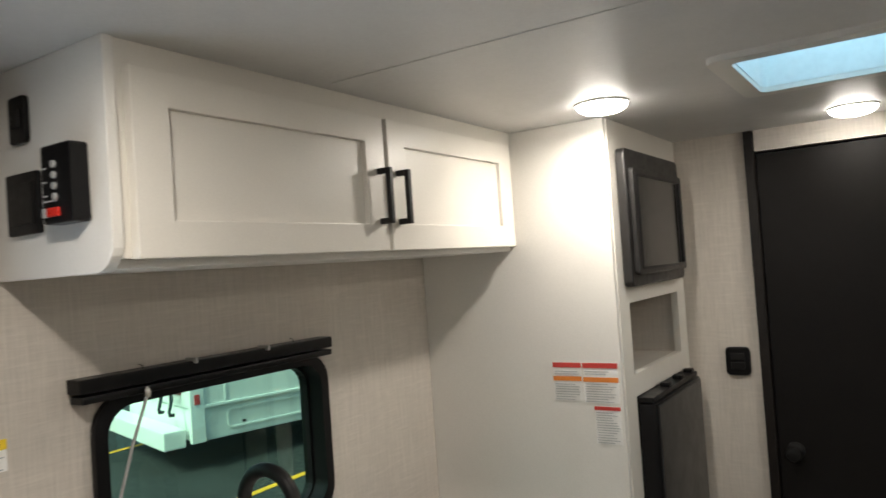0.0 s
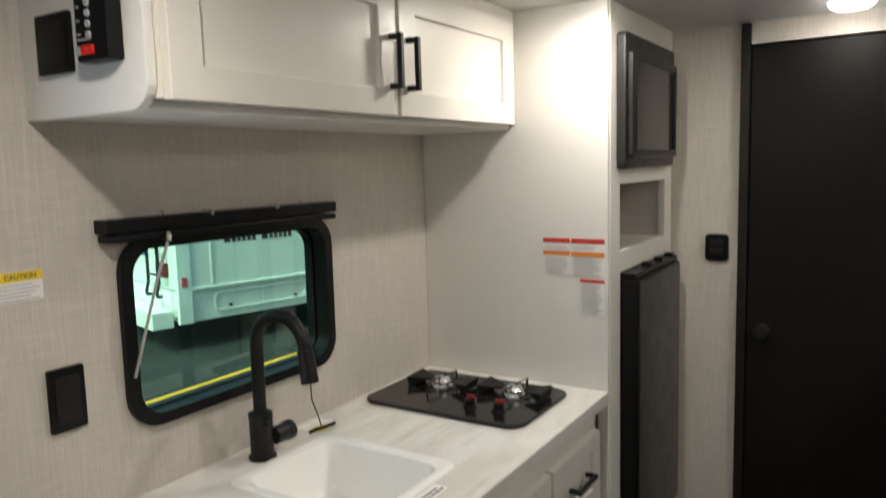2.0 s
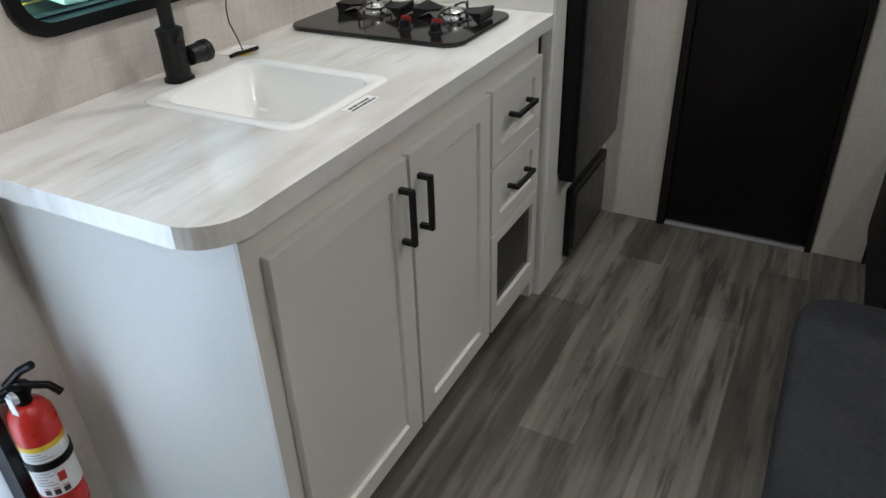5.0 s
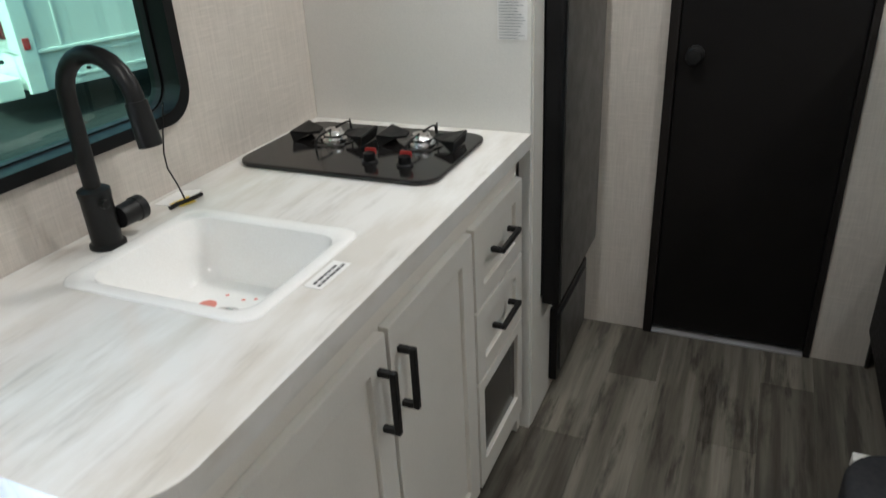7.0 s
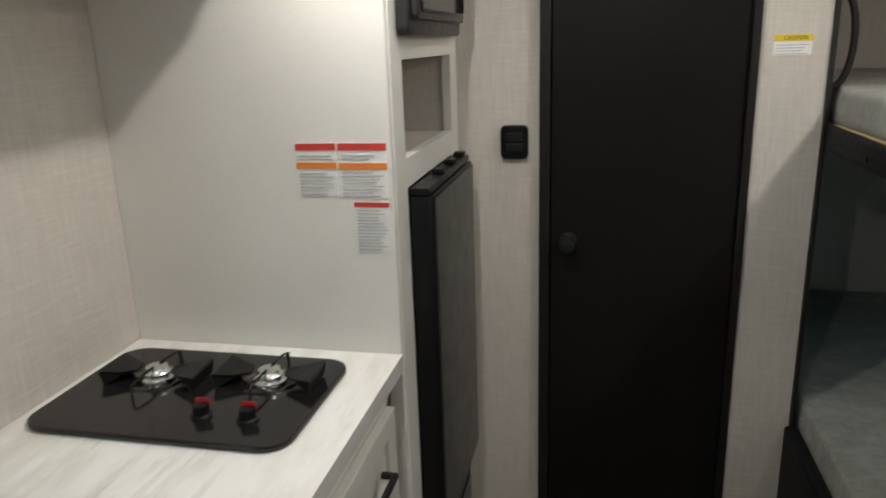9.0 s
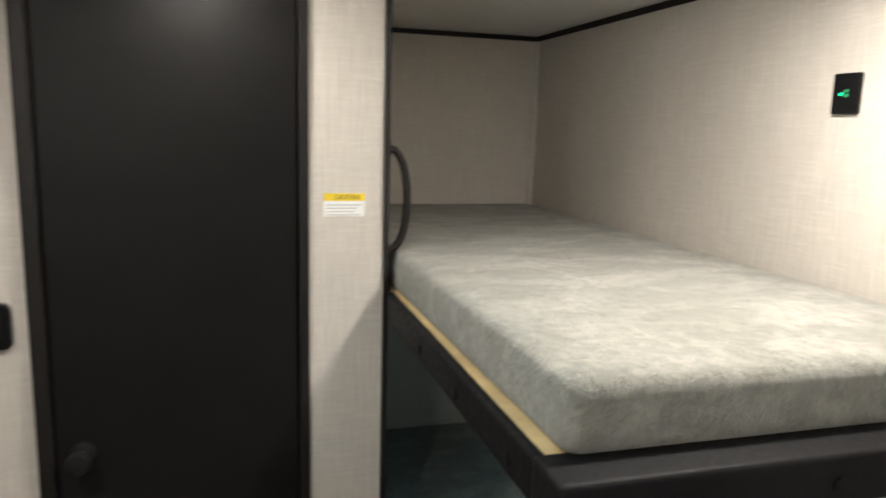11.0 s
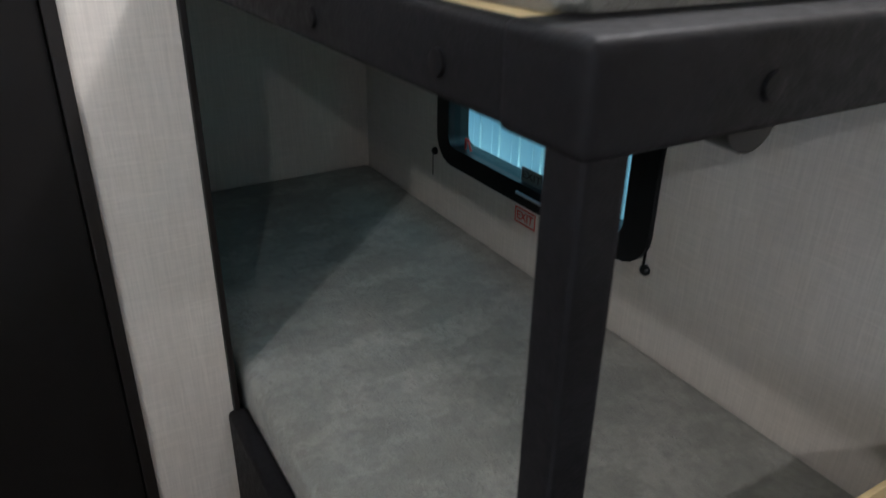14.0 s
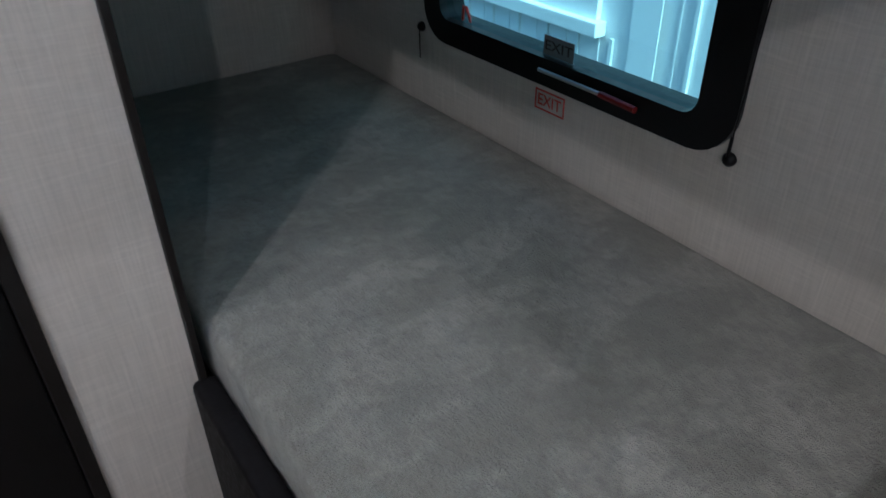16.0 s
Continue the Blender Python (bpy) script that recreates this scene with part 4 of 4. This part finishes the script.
# ---- outside ----
gr = box("ground", -70, 70, -70, 70, -0.75, -0.65, ASPHALT, None, 0)
tagged(gr, "dark worn asphalt lot around the trailer", "ground", "", "structure")
for lx in (-5.78, -9.25):
    ln = box("parking_line", lx - 0.05, lx + 0.05, -6, 16, -0.6498, -0.6455, LINE, None, 0)
    tagged(ln, "yellow painted parking line on the asphalt", "parking line", "parking lines", "structure")
mh = thing("motorhome", (0, 0, 0), "white parked motorhome with ladder, red tail lamp and bumper", "motorhome")
AL = Matrix.Translation((-7.09, 5.54, 0)) @ Matrix.Rotation(math.atan2(-0.263, 0.965), 4, "Z")


def mbox(nm, x0, x1, y0, y1, z0, z1, mat, bevel=0.01):
    bm = bmesh.new()
    add_box(bm, x0, x1, y0, y1, z0, z1)
    ob = finish(nm, bm, mat, mh, (0, 0, 0), False, bevel)
    return ob


mbox("body", -2.4, 0, 0, 7, 0.1, 2.7, RVWHITE, 0.05)
mbox("skirt", -2.38, -0.03, 0.04, 7, -0.3, 0.1, RVWHITE, 0.02)
mbox("belt", -0.01, 0.02, 0.15, 7, 0.10, 0.14, RVWHITE, 0.01)
mbox("corner_post", -0.05, 0.025, -0.02, 0.16, -0.3, 2.6, RVWHITE, 0.012)
for y0 in (0.45, 2.1):
    slab("hatch", "x", -0.031, -0.012, rounded(y0, y0 + 1.35, -0.21, 0.04, 0.09), [rounded(y0 + 0.03, y0 + 1.32, -0.18, 0.01, 0.07)], RVWHITE, mh, 0.004)
    for k in (0.2, 1.15):
        mbox("latch", -0.031, -0.010, y0 + k, y0 + k + 0.04, -0.16, -0.13, BLACK, 0.004)
mbox("seam", 0.001, 0.012, 0.42, 0.45, 0.15, 2.5, RVWHITE, 0.004)
mbox("tail_lamp", 0.022, 0.035, 0.03, 0.10, 0.16, 0.28, RED, 0.006)
mbox("rear_lamp", -0.62, -0.28, -0.03, 0.01, 0.26, 0.44, DARKRED, 0.006)
mbox("bumper", -2.4, -0.08, -0.32, -0.05, -0.34, -0.12, RVWHITE, 0.02)
slab("stripe", "x", 0.001, 0.004, [(0.95, 0.85), (1.4, 0.885), (2.0, 0.89), (2.8, 0.84), (3.4, 0.72), (2.6, 0.765), (1.9, 0.81), (1.4, 0.83)], [], paint("stripe_dark", (0.05, 0.06, 0.065), 0.4), mh)
slab("stripe", "y", -0.004, -0.001, [(-2.3, 0.66), (-1.5, 0.62), (-0.8, 0.50), (-1.5, 0.47), (-2.3, 0.48)], [], paint("stripe_blue", (0.02, 0.09, 0.28), 0.4), mh)
y0 = 0.62
for k, tall in enumerate((2, 1, 1, 1, 1, 1, 0, 2, 1, 1, 1, 1, 1)):
    if tall:
        mbox("mark", 0.001, 0.004, y0, y0 + (0.085 if tall == 2 else 0.05), 0.66, 0.66 + 0.045 + 0.035 * tall, BLACKINK, 0)
    y0 += 0.11 if tall == 2 else 0.07
mbox("wheel_cover", -2.3, -0.1, 4.2, 5.0, -0.65, -0.2, BLACK, 0.05)
for lx in (-0.64, -0.30):
    tube("ladder_rail", [(lx, -0.12, 2.5), (lx, -0.12, 0.2), (lx + 0.02, -0.16, 0.08), (lx + 0.1, -0.18, 0.05), (lx + 0.16, -0.16, 0.06)], 0.022, BLACK, mh, 8)
for z in (0.3, 0.65, 1.0, 1.35):
    tube("rung", [(-0.64, -0.12, z), (-0.30, -0.12, z)], 0.016, BLACK, mh, 8)
mh.matrix_basis = AL

SX = 2.9
bld = thing("building", (SX + 1, 4.5, -0.65), "white metal-sided building with a white-framed window", "building")
slab("wall", "x", SX, SX + 0.1, rect(-4, 12, -0.65, 3.6), [rect(4.12, 5.42, 0.31, 1.45)], SIDING, bld)
bm = bmesh.new()
k = -4.0
while k < 12:
    if k < 3.65 or k > 3.8:
        hi = 0.14 if 3.9 < k < 5.6 else 3.6
        add_box(bm, SX - 0.014, SX, k, k + 0.02, -0.65, hi)
        add_box(bm, SX - 0.005, SX, k + 0.09, k + 0.1, -0.65, hi)
    k += 0.22
finish("ribs", bm, SIDING, bld)
box("corner_trim", SX - 0.02, SX - 0.0145, 3.66, 3.82, -0.65, 3.6, SIDING, bld, 0.002)
wd = slab("window", "x", SX - 0.03, SX + 0.06, rect(4.02, 5.52, 0.21, 1.55), [rect(4.13, 4.80, 0.32, 1.44), rect(4.90, 5.41, 0.32, 1.44)], RVWHITE, bld)
box("sill", SX - 0.07, SX - 0.0005, 3.98, 5.55, 0.14, 0.209, RVWHITE, bld, 0.006)
box("glazing", SX + 0.03, SX + 0.034, 4.12, 5.42, 0.31, 1.45, paint("dark_glazing", (0.11, 0.14, 0.14), 0.12, 0, 0.4, 3, 40, 0), bld, 0)
box("paper", SX + 0.02, SX + 0.024, 4.14, 4.28, 0.40, 0.60, PAPER, bld, 0)

# ---- floor planks ----
fl = thing("floor", (0, 0, 0), "grey weathered wood-look vinyl plank floor", "floor", "", "structure")
PW, PL = 0.152, 0.92
bm = bmesh.new()
add_box(bm, -PW / 2 + 0.0002, PW / 2 - 0.0002, -PL / 2 + 0.0002, PL / 2 - 0.0002, -0.004, 0.0)
plank_mesh = bpy.data.meshes.new("plank")
bmesh.ops.bevel(bm, geom=[e for e in bm.edges if all(v.co.z > -0.001 for v in e.verts)], offset=0.0004, segments=1, affect="EDGES")
bm.to_mesh(plank_mesh)
bm.free()
plank_mesh.materials.append(PLANK)
i = 0
x = XL + PW / 2
while x < XR:
    y = YF + PL * (0.12 + (i * 0.37) % 1.0) - PL
    while y < YR + PL / 2:
        lo, hi = max(y - PL / 2, YF), min(y + PL / 2, YR)
        if hi - lo > 0.02:
            ob = new("plank", plank_mesh)
            ob.parent = fl
            ob.location = (x, (lo + hi) / 2, 0)
            ob.scale = (min(1.0, (XR - x + PW / 2) / PW), (hi - lo) / PL, 1)
        y += PL
    x += PW
    i += 1
